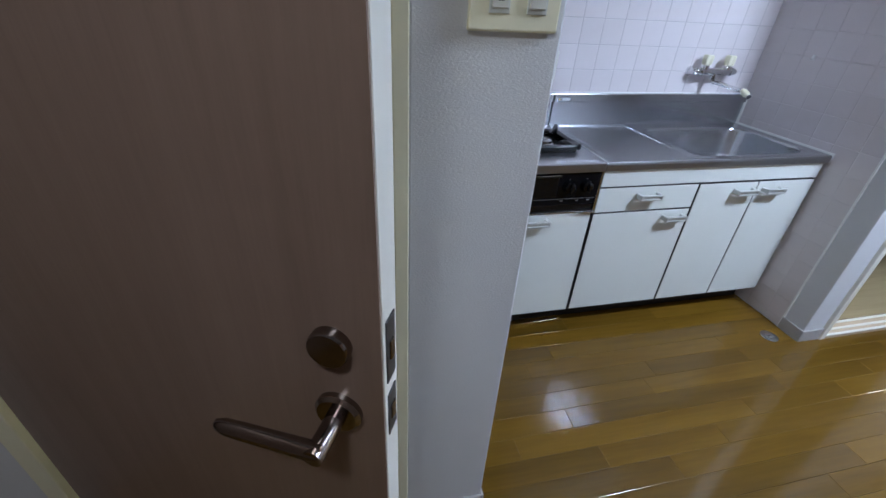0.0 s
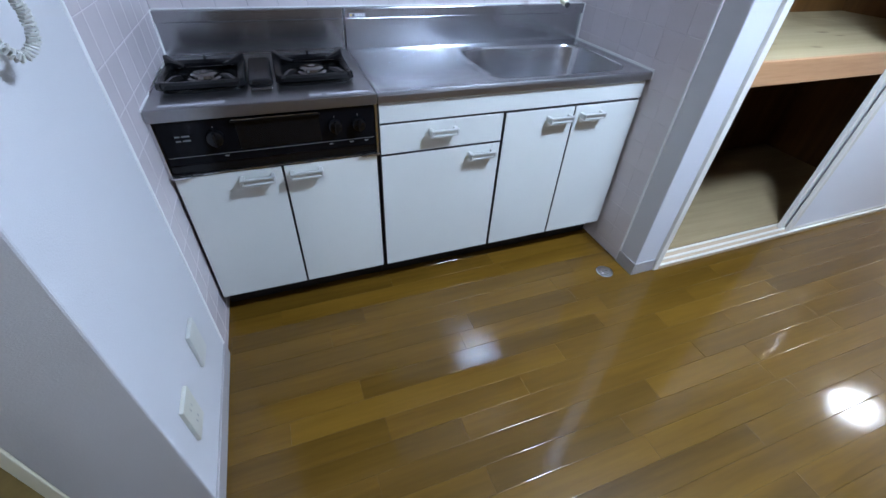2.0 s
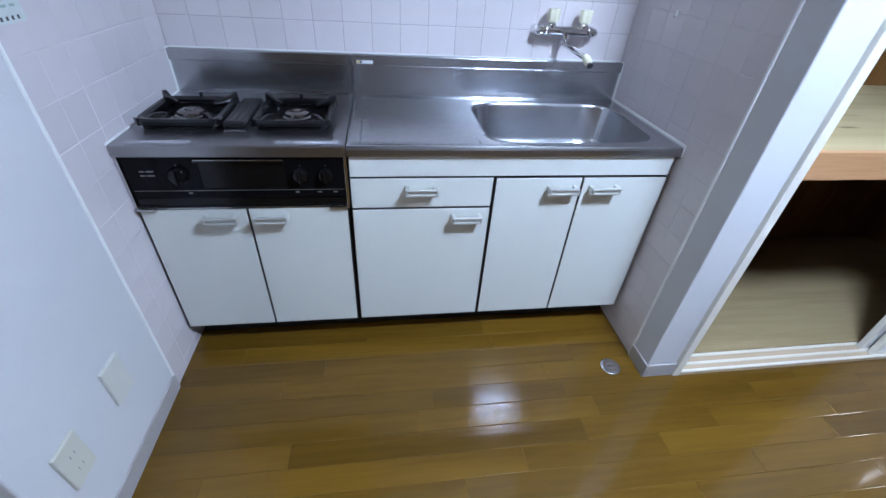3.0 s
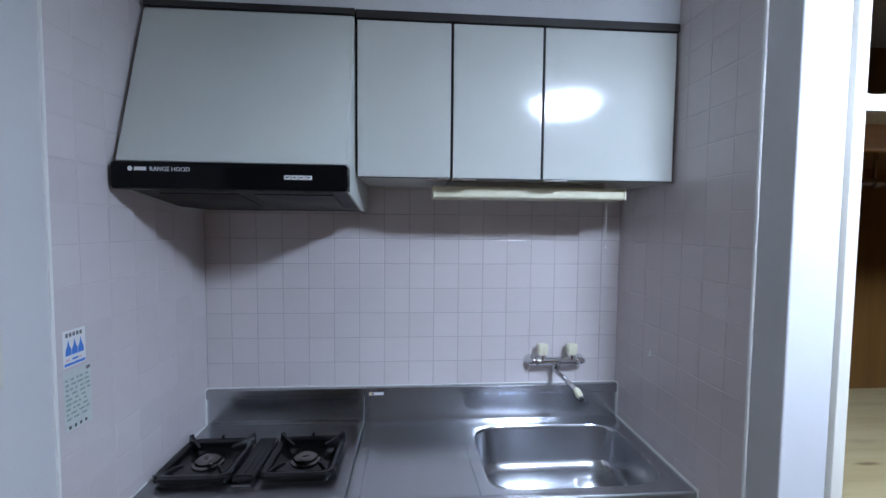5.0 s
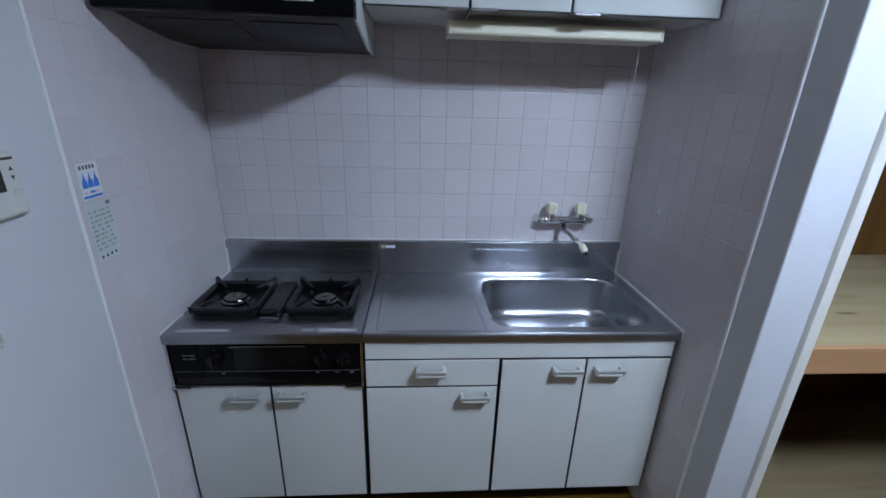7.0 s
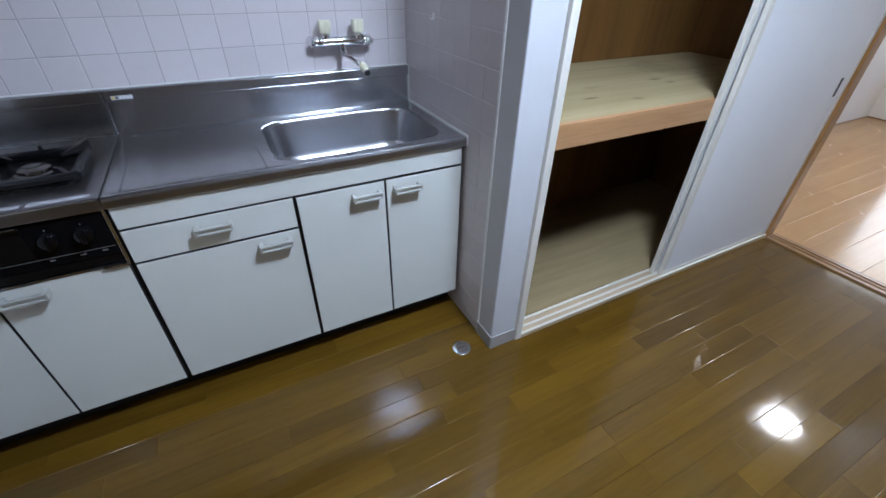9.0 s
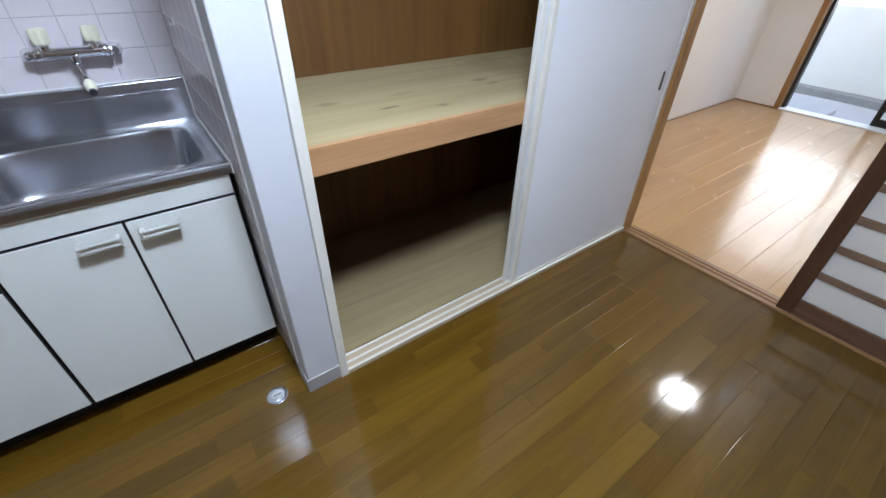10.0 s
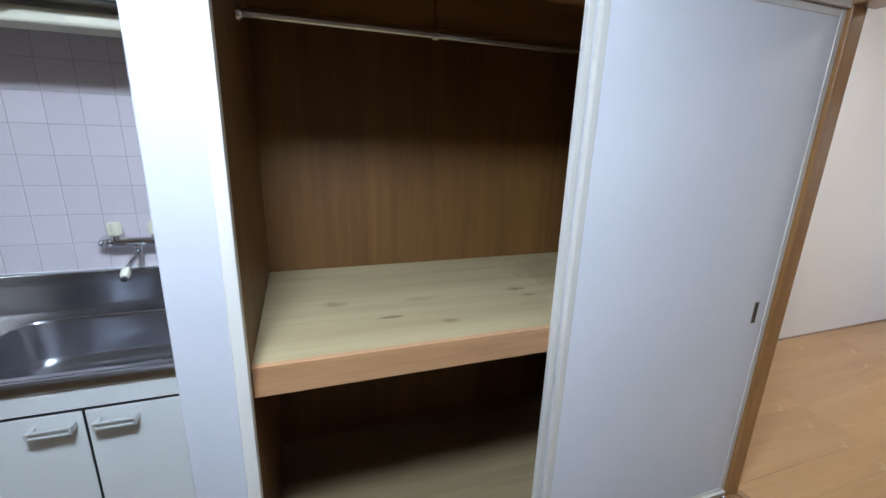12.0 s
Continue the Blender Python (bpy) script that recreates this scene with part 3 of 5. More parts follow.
def toilet():
    cx = -0.448
    t = thing("toilet", cx, -0.3, 0.004, "ivory ceramic toilet with closed lid and tank-top basin", "toilet")
    bm = bmesh.new()
    rings = []
    for z, ry, rx, cy in ((0.004, 0.2, 0.108, -0.385), (0.03, 0.197, 0.105, -0.385), (0.1, 0.185, 0.098, -0.39), (0.18, 0.19, 0.1, -0.4), (0.24, 0.225, 0.125, -0.41), (0.3, 0.27, 0.168, -0.41), (0.345, 0.292, 0.186, -0.41), (0.37, 0.295, 0.189, -0.41), (0.378, 0.285, 0.18, -0.41)):
        rings.append(oval(cx, cy, z, rx, ry, 2.6, 40, 2.0))
    part("bowl", loft(bm, rings), M_CERAMIC, t)
    part("seat", loft(bmesh.new(), [oval(cx, -0.41, z, rx, ry, 5.0, 48, 2.3) for z, rx, ry in ((0.379, 0.178, 0.3), (0.384, 0.188, 0.31), (0.4, 0.188, 0.31), (0.404, 0.18, 0.302))]), M_LID, t, "ivory plastic seat")
    lid = part("lid", loft(bmesh.new(), [oval(cx, -0.405, z, rx, ry, 6.0, 48, 2.3) for z, rx, ry in ((0.405, 0.18, 0.306), (0.408, 0.19, 0.316), (0.428, 0.19, 0.316), (0.437, 0.184, 0.31), (0.441, 0.165, 0.29), (0.443, 0.1, 0.2))]), M_LID, t, "ivory plastic lid")
    for i in range(3):
        part("print", B(cx - 0.024 + i * 0.019, cx - 0.011 + i * 0.019, -0.632, -0.626, 0.4435, 0.4442), M_BLUE, lid)
    part("hinge", B(cx - 0.16, cx + 0.16, -0.105, -0.075, 0.38, 0.43, bevel=0.01), M_LID, t)
    part("tank", loft(bmesh.new(), [oval(cx, 0.005, z, rx, ry, 9.0, 48) for z, rx, ry in ((0.372, 0.16, 0.085), (0.39, 0.17, 0.092), (0.6, 0.178, 0.095), (0.735, 0.184, 0.098), (0.74, 0.179, 0.095))]), M_CERAMIC, t)
    rim = [(0.735, 0.19, 0.1), (0.743, 0.2, 0.106), (0.785, 0.203, 0.109), (0.814, 0.199, 0.107), (0.82, 0.191, 0.1), (0.814, 0.177, 0.085), (0.79, 0.14, 0.06), (0.775, 0.06, 0.03), (0.773, 0.01, 0.01)]
    basin = part("tank_lid", loft(bmesh.new(), [oval(cx, 0.005, z, rx, ry, 7.0 if rx > 0.15 else 2.5, 48) for z, rx, ry in rim]), M_CERAMIC, t, "ivory basin lid")
    part("faucet", tube(bmesh.new(), smooth_path([(cx + 0.01, 0.07, 0.8), (cx + 0.01, 0.07, 0.86), (cx + 0.01, 0.062, 0.902), (cx + 0.008, 0.035, 0.91), (cx + 0.008, 0.012, 0.892)], 6), 0.0075, 12), M_CHROME, basin, "chrome refill spout")
    lever = part("flush_lever", disc(bmesh.new(), (cx + 0.182, -0.02, 0.7), (1, 0, 0), [(0.014, 0), (0.014, 0.012), (0.009, 0.018)], 18), M_CHROME, t, "chrome flush lever")
    part("lever_arm", B(cx + 0.196, cx + 0.204, -0.06, -0.012, 0.693, 0.706, bevel=0.003), M_CHROME, lever)


toilet()


def water_valve():
    v = thing("stop_valve", -0.78, TY1, 0.6, "chrome stop valve and hose beside the toilet tank", "valve")
    part("valve_body", tube(bmesh.new(), [(-0.78, TY1, 0.62), (-0.78, 0.04, 0.62)], 0.011, 12), M_CHROME, v)
    part("valve_knob", disc(bmesh.new(), (-0.78, 0.04, 0.62), (0, -1, 0), [(0.018, 0), (0.018, 0.015), (0.01, 0.02)], 16), M_CHROME, v)
    part("hose", tube(bmesh.new(), smooth_path([(-0.78, 0.055, 0.63), (-0.77, 0.05, 0.72), (-0.745, 0.03, 0.745), (-0.69, 0.02, 0.72)], 6), 0.007, 10), M_CHROME, v, "braided chrome hose")


water_valve()
cable = [(-0.33, -0.2, 0.36), (-0.3, -0.18, 0.12), (-0.27, -0.1, 0.012), (-0.24, -0.15, 0.012), (-0.15, -0.25, 0.03), (-0.112, -0.3, 0.12)]
solid("seat_cable", tube(bmesh.new(), smooth_path(cable, 8), 0.003, 8), M_PLASTIC, "thin white power cable of the toilet seat", "cable")
lamp = thing("toilet_light", -0.52, -0.5, CEIL, "round warm ceiling light of the toilet", "ceiling light")
part("light_base", disc(bmesh.new(), (-0.52, -0.5, CEIL), (0, 0, -1), [(0.06, 0), (0.06, 0.02)], 24), M_PLASTIC, lamp)
part("diffuser", disc(bmesh.new(), (-0.52, -0.5, CEIL - 0.02), (0, 0, -1), [(0.055, 0), (0.075, 0.03), (0.075, 0.06), (0.05, 0.095), (0.01, 0.105)], 24), M_TOILET_LAMP, lamp)

# ---- kitchen base units ----
FRONT = -0.49


def bow_handle(x, z, parent, half=0.048):
    bm = B(x - half, x + half, FRONT - 0.028, FRONT - 0.022, z - 0.011, z + 0.011, bevel=0.0025)
    for z0, z1 in ((z - 0.011, z - 0.004), (z + 0.004, z + 0.011)):
        box(bm, x - half, x + half, FRONT - 0.033, FRONT - 0.0275, z0, z1, 0.0025)
    h = part("handle", bm, M_HANDLE, parent, "satin metal bow handle with a long groove")
    for s in (-1, 1):
        part("handle_post", B(x + s * (half - 0.006) - 0.006, x + s * (half - 0.006) + 0.006, FRONT - 0.024, FRONT + 0.0005, z - 0.009, z + 0.009, bevel=0.0015), M_HANDLE, h)
        box_x = x + s * (half - 0.004)
        part("handle_end", B(box_x - 0.004, box_x + 0.004, FRONT - 0.0327, FRONT - 0.024, z - 0.0105, z + 0.0105, bevel=0.002), M_HANDLE, h)
    part("screw_cap", disc(bmesh.new(), (x + half - 0.004, FRONT, z + 0.021), (0, -1, 0), [(0.0025, 0), (0.002, 0.0008)], 10), M_HANDLE, parent)
    return h


def front_panel(name, x0, x1, z0, z1, parent, label=""):
    """A melamine front with a black edging behind it."""
    p = part(name, B(x0 + 0.0025, x1 - 0.0025, FRONT, FRONT + 0.016, z0 + 0.0025, z1 - 0.0025, bevel=0.001), M_CABINET, parent, label)
    part("edging", B(x0 + 0.001, x1 - 0.001, FRONT + 0.003, FRONT + 0.015, z0 + 0.001, z1 - 0.001), M_CAB_EDGE, p)
    return p


def base_units():
    u = thing("cooker_cabinet", 0.3, -0.25, 0, "cream white cabinet under the gas cooker with two doors", "kitchen cabinet", "kitchen base units")
    part("carcass", B(0.004, 0.586, FRONT + 0.017, -0.002, 0.1, 0.578), M_CARCASS, u)
    part("plinth", B(0.006, 0.586, -0.41, -0.395, 0.0, 0.1), M_CARCASS, u, "black recessed plinth")
    for x0, x1, hx in ((0.008, 0.294, 0.222), (0.296, 0.582, 0.36)):
        d = front_panel("door", x0, x1, 0.103, 0.575, u)
        bow_handle(hx, 0.548, d)
    s = thing("sink_cabinet", 1.09, -0.25, 0, "cream white sink cabinet with a drawer and three doors", "kitchen cabinet", "kitchen base units")
    part("carcass", B(0.59, 1.592, FRONT + 0.017, -0.002, 0.1, 0.58), M_CARCASS, s)
    part("upper_rail", B(0.592, 1.59, FRONT + 0.017, FRONT + 0.035, 0.58, 0.745), M_CARCASS, s)
    for x0, x1 in ((0.59, 0.606), (1.576, 1.592)):
        part("side_panel", B(x0, x1, FRONT + 0.035, -0.002, 0.58, 0.732), M_CABINET, s)
    part("plinth", B(0.588, 1.592, -0.41, -0.395, 0.0, 0.1), M_CARCASS, s, "black recessed plinth")
    front_panel("apron", 0.592, 1.588, 0.67, 0.748, s)
    d = front_panel("drawer", 0.592, 1.02, 0.567, 0.668, s)
    bow_handle(0.8, 0.632, d)
    d = front_panel("door", 0.592, 1.02, 0.103, 0.564, s)
    bow_handle(0.945, 0.533, d)
    for x0, x1, hx in ((1.026, 1.304, 1.24), (1.306, 1.588, 1.378)):
        d = front_panel("door", x0, x1, 0.103, 0.666, s)
        bow_handle(hx, 0.63, d)


base_units()


def worktop():
    """Stainless top with a pressed sink bowl; its outline is one rectangle with a rounded hole."""
    x0, x1, y0, y1, top = 0.591, 1.597, -0.5, -0.002, 0.765
    hx0, hx1, hy0, hy1 = 1.0, 1.55, -0.455, -0.072
    w = thing("worktop", (x0 + x1) / 2, -0.25, 0.735, "brushed stainless steel worktop with a pressed sink", "worktop")
    k = 16

    def rect(ax0, ax1, ay0, ay1, z):
        c = [(ax0, ay0), (ax1, ay0), (ax1, ay1), (ax0, ay1)]
        return [(c[s][0] + (c[(s + 1) % 4][0] - c[s][0]) * j / k, c[s][1] + (c[(s + 1) % 4][1] - c[s][1]) * j / k, z) for s in range(4) for j in range(k)]

    def rounded(inset, z, power):
        cx, cy, rx, ry = (hx0 + hx1) / 2, (hy0 + hy1) / 2, (hx1 - hx0) / 2 - inset, (hy1 - hy0) / 2 - inset
        pts = []
        for x, y, _ in rect(-1, 1, -1, 1, 0):
            r = (abs(x) ** power + abs(y) ** power) ** (1 / power)
            pts.append((cx + rx * x / r, cy + ry * y / r, z))
        return pts
    bm = bmesh.new()
    rings = [rect(x0, x1, y0 + 0.007, y1, top - 0.0005), rect(x0 + 0.001, x1, y0 + 0.008, y1, top + 0.0015), rect(x0 + 0.006, x1 - 0.004, y0 + 0.012, y1, top + 0.002),
             rect(x0 + 0.016, x1 - 0.016, y0 + 0.016, y1 - 0.02, top + 0.0015), rect(x0 + 0.026, x1 - 0.026, y0 + 0.028, y1 - 0.028, top - 0.001),
             rounded(-0.016, top - 0.001, 6), rounded(-0.001, top - 0.001, 5.5), rounded(0.001, top - 0.003, 5.5), rounded(0.003, top - 0.012, 5.5), rounded(0.014, top - 0.12, 5), rounded(0.02, top - 0.14, 5), rounded(0.034, top - 0.155, 4.5), rounded(0.055, top - 0.163, 4.5), rounded(0.09, top - 0.166, 4)]
    loft(bm, rings, False, True)
    part("sink_top", bm, M_STEEL, w)
    nose = [(y0 + 0.02, 0.735), (y0 + 0.004, 0.735), (y0 + 0.001, 0.738), (y0, 0.744), (y0, 0.757), (y0 + 0.002, 0.763), (y0 + 0.0065, 0.766), (y0 + 0.02, 0.762)]
    part("front_nosing", prism(bmesh.new(), nose, "x", x0, x1), M_STEEL_DULL, w, "dull rolled steel front edge")
    cx, cy = (hx0 + hx1) / 2 + 0.14, (hy0 + hy1) / 2 + 0.06
    d = part("drain", disc(bmesh.new(), (cx, cy, top - 0.166), (0, 0, 1), [(0.055, 0), (0.055, 0.004), (0.048, 0.006), (0.04, 0.003), (0.001, 0.003)], 28), M_STEEL_SHINY, w, "round steel drain cover")
    part("splashback", B(x0, x1, -0.014, -0.002, top + 0.0, 0.902, bevel=0.002), M_STEEL, w, "stainless upstand")
    part("upstand_lip", B(x0, x1, -0.024, -0.0135, 0.868, 0.903, bevel=0.003), M_STEEL, w)
    for x in (0.628, 0.962):
        part("drainer_edge", tube(bmesh.new(), smooth_path([(x, -0.045, top - 0.0012), (x, -0.25, top - 0.0012), (x + (0.01 if x > 0.8 else 0), -0.465, top - 0.0012)], 5), 0.0022, 8), M_STEEL, w, "thin pressed edge of the drainer")
    label = part("sticker", B(0.608, 0.665, -0.0248, -0.0242, 0.874, 0.886), M_GREY_LABEL, w, "small printed label")
    for x, width, mat in ((0.611, 0.007, M_YELLOW), (0.62, 0.006, M_INK), (0.63, 0.007, M_LABEL), (0.639, 0.007, M_LABEL), (0.648, 0.007, M_LABEL), (0.657, 0.006, M_LABEL)):
        part("print", B(x, x + width, -0.0252, -0.0247, 0.8765, 0.8835), mat, label)
    for x in (0.63, 1.57):
        part("corner_press", disc(bmesh.new(), (x, -0.034, top - 0.001), (0, 0, 1), [(0.007, 0), (0.006, 0.0015), (0.002, 0.0025)], 12), M_STEEL_SHINY, w, "small pressed corner of the drainer")


worktop()


def gas_cooker():
    c = thing("gas_cooker", 0.295, -0.25, 0.578, "built-in stainless gas cooker with a black grill front", "gas cooker")
    part("cooker_top", B(0.002, 0.589, -0.5, -0.002, 0.735, 0.768, bevel=0.004), M_STEEL_DULL, c, "brushed stainless top")
    part("top_rim", B(0.02, 0.575, -0.03, -0.016, 0.768, 0.772, bevel=0.001), M_STEEL, c)
    part("splashback", B(0.002, 0.588, -0.014, -0.002, 0.768, 0.902, bevel=0.002), M_STEEL, c, "stainless upstand")
    part("upstand_lip", B(0.002, 0.588, -0.024, -0.0135, 0.868, 0.903, bevel=0.003), M_STEEL, c)
    part("cooker_body", B(0.006, 0.586, FRONT + 0.02, -0.02, 0.58, 0.735), M_CARCASS, c)
    f = part("grill_front", B(0.012, 0.58, FRONT - 0.001, FRONT + 0.02, 0.61, 0.735, bevel=0.003), M_BLACK_GLASS, c, "glossy black grill front")
    part("lower_strip", B(0.012, 0.58, FRONT + 0.004, FRONT + 0.02, 0.582, 0.608, bevel=0.002), M_BLACK, c)
    part("front_line", B(0.02, 0.575, FRONT - 0.002, FRONT, 0.634, 0.6352), M_DIM_PRINT, f)
    part("grill_window", B(0.2, 0.42, FRONT - 0.003, FRONT, 0.642, 0.72, bevel=0.001), M_BLACK, f)
    grip = part("grill_grip", B(0.19, 0.425, FRONT - 0.012, FRONT - 0.001, 0.72, 0.728, bevel=0.002), M_BLACK, f)
    part("grip_trim", B(0.195, 0.42, FRONT - 0.0125, FRONT - 0.008, 0.7275, 0.7295, bevel=0.0005), M_STEEL_SHINY, grip, "bright steel grip line")
    worn = part("worn_strip", B(0.012, 0.58, FRONT - 0.003, FRONT + 0.003, 0.577, 0.5815, bevel=0.001), M_STEEL_SHINY, c, "worn bare metal strip above the doors")
    for x0, x1 in ((0.035, 0.085), (0.255, 0.32), (0.36, 0.385), (0.505, 0.55)):
        part("scorch", B(x0, x1, FRONT - 0.0036, FRONT - 0.0029, 0.5772, 0.5805), M_CAB_EDGE, worn, "scorched dark patch")
    for x, r in ((0.145, 0.024), (0.462, 0.022), (0.53, 0.022)):
        k = part("knob", disc(bmesh.new(), (x, FRONT - 0.001, 0.683), (0, -1, 0), [(r, 0), (r, 0.006), (r * 0.85, 0.018), (r * 0.7, 0.02)], 24), M_BLACK, f)
        part("knob_grip", B(x - 0.004, x + 0.004, FRONT - 0.03, FRONT - 0.018, 0.683 - r * 0.8, 0.683 + r * 0.8, bevel=0.002), M_BLACK, k)
        part("knob_mark", B(x - 0.001, x + 0.001, FRONT - 0.0022, FRONT - 0.001, 0.683 + r + 0.002, 0.683 + r + 0.005), M_DIM_PRINT, f)
    for x0, x1, z in ((0.05, 0.062, 0.69), (0.066, 0.085, 0.69), (0.05, 0.062, 0.678), (0.066, 0.085, 0.678), (0.155, 0.165, 0.625), (0.44, 0.45, 0.625), (0.5, 0.512, 0.625), (0.545, 0.557, 0.625)):
        part("print", B(x0, x1, FRONT - 0.0016, FRONT - 0.0009, z, z + 0.004), M_DIM_PRINT, f)
    for x0, x1 in ((0.002, 0.011), (0.581, 0.588)):
        part("side_trim", B(x0, x1, FRONT - 0.004, FRONT + 0.02, 0.58, 0.736, bevel=0.001), M_STEEL_SHINY, c)
    for x0, x1 in ((0.002, 0.06), (0.53, 0.588)):
        part("bracket", B(x0, x1, FRONT - 0.012, FRONT + 0.0, 0.576, 0.581, bevel=0.001), M_STEEL_SHINY, c, "small steel bracket")
    for x0, x1 in ((0.035, 0.19), (0.405, 0.44), (0.452, 0.57)):
        part("label", B(x0, x1, -0.482, -0.466, 0.768, 0.7688), M_GREY_LABEL, c, "pale grey printed label strip")
    for cx in (0.135, 0.436):
        cy = -0.282
        tray = part("drip_pan", loft(bmesh.new(), [oval(cx, cy, z, r, r * 1.02, p, 40) for z, r, p in ((0.768, 0.104, 7), (0.777, 0.104, 7), (0.779, 0.099, 7), (0.777, 0.092, 5), (0.772, 0.08, 3), (0.77, 0.064, 2), (0.773, 0.05, 2))]), M_PAN, c, "glossy black enamel drip pan")
        part("burner", disc(bmesh.new(), (cx, cy, 0.77), (0, 0, 1), [(0.048, 0), (0.046, 0.008), (0.038, 0.011), (0.036, 0.018), (0.027, 0.022), (0.012, 0.0215), (0.002, 0.019)], 28), M_BURNER, c, "shiny metal burner cap")
        g = part("pan_support", loft(bmesh.new(), [oval(cx, cy, z, r, r * 1.02, 8.0, 48) for z, r in ((0.779, 0.106), (0.782, 0.111), (0.792, 0.111), (0.798, 0.106), (0.798, 0.097), (0.792, 0.09), (0.782, 0.09), (0.779, 0.106))], False, False), M_IRON, c, "black enamelled pan support")
        for sx in (-1, 1):
            for sy in (-1, 1):
                a = Vector((cx + sx * 0.104, cy + sy * 0.104, 0.0))
                b = Vector((cx + sx * 0.05, cy + sy * 0.05, 0.0))
                n = Vector((-sx * sy, 1, 0)).normalized() * 0.007
                bm = bmesh.new()
                rings = []
                high = 0.815 if sy > 0 else 0.8
                for p, z0, z1, k in ((a, 0.779, high, 1.5), (a.lerp(b, 0.3), 0.784, high - 0.008, 1.2), (a.lerp(b, 0.65), 0.789, 0.802, 1.0), (b, 0.793, 0.799, 0.7)):
                    rings.append([(*(p + n * k).xy, z0), (*(p - n * k).xy, z0), (*(p - n * k * 0.6).xy, z1), (*(p + n * k * 0.6).xy, z1)])
                part("prong", loft(bm, rings), M_IRON, g)
        part("ignition_tip", B(cx - 0.004, cx + 0.004, cy + 0.098, cy + 0.106, 0.78, 0.81, bevel=0.001), M_IRON, g)
    v = part("grill_vent", B(0.252, 0.318, -0.4, -0.168, 0.772, 0.796, bevel=0.011, segments=3), M_IRON, c, "black grill vent cover")
    part("vent_lip", B(0.256, 0.314, -0.405, -0.2, 0.768, 0.775, bevel=0.003), M_STEEL_DULL, v, "steel lip under the vent cover")
    for i in range(3):
        part("vent_rib", B(0.265 + i * 0.018, 0.269 + i * 0.018, -0.375, -0.185, 0.7955, 0.797), M_IRON, v)


gas_cooker()


def wall_tap():
    t = thing("wall_tap", 1.34, 0.0, 0.995, "chrome wall mixer tap with ivory knobs and spout", "tap")
    z, y = 1.005, -0.042
    for x in (1.238, 1.442):
        part("flange", disc(bmesh.new(), (x, 0.0, z - 0.005), (0, -1, 0), [(0.02, 0.0), (0.02, 0.004), (0.0155, 0.012), (0.0135, 0.02)], 24), M_CHROME, t)
        inner = 1.256 if x < 1.3 else 1.424
        part("union", tube(bmesh.new(), smooth_path([(x, -0.012, z - 0.005), (x, -0.034, z - 0.004), (x + (0.006 if x < 1.3 else -0.006), y, z), (inner, y, z)], 5), 0.0135, 16), M_CHROME, t)
        part("nut", disc(bmesh.new(), (inner + (0.006 if x < 1.3 else -0.006), y, z), (1, 0, 0), [(0.0165, -0.009), (0.0185, -0.006), (0.0185, 0.006), (0.0165, 0.009)], 12), M_CHROME, t)
    part("tap_body", tube(bmesh.new(), [(1.255, y, z), (1.425, y, z)], 0.0155, 20), M_CHROME, t)
    for x in (1.281, 1.398):
        stem = part("knob_stem", disc(bmesh.new(), (x, y, z + 0.008), (0, 0, 1), [(0.0145, 0), (0.0145, 0.012), (0.011, 0.018)], 16), M_CHROME, t)
        bm = bmesh.new()
        rings = []
        for zz, r in ((0.024, 0.014), (0.028, 0.019), (0.044, 0.0205), (0.061, 0.0205), (0.066, 0.0175)):
            rings.append([(x + (r + 0.002 * math.cos(5 * a)) * math.cos(a), y + (r + 0.002 * math.cos(5 * a)) * math.sin(a), z + zz) for a in [2 * math.pi * i / 40 for i in range(40)]])
        part("knob", loft(bm, rings), M_IVORY, stem, "ivory fluted knob")
    part("spout_nut", disc(bmesh.new(), (1.338, y, z - 0.008), (0, 0, -1), [(0.014, 0), (0.014, 0.02), (0.011, 0.026)], 12), M_CHROME, t)
    spout = part("spout", tube(bmesh.new(), smooth_path([(1.338, y, z - 0.026), (1.3385, y - 0.006, z - 0.042), (1.342, y - 0.04, z - 0.044), (1.352, y - 0.165, z - 0.052)], 6), 0.0085, 12), M_CHROME, t)
    part("nozzle", disc(bmesh.new(), (1.3553, y - 0.1965, z - 0.0665), (0.003, -0.035, -0.016), [(0.0085, 0), (0.0095, 0.002), (0.0095, 0.008), (0.006, 0.009)], 16), M_LATCH, spout, "dark metal nozzle")
    part("spout_tip", disc(bmesh.new(), (1.352, y - 0.16, z - 0.0495), (0.003, -0.035, -0.016), [(0.009, 0), (0.013, 0.01), (0.013, 0.03), (0.008, 0.04)], 16), M_IVORY, spout, "ivory plastic spout tip")


wall_tap()

# ---- hood and hanging cabinets ----


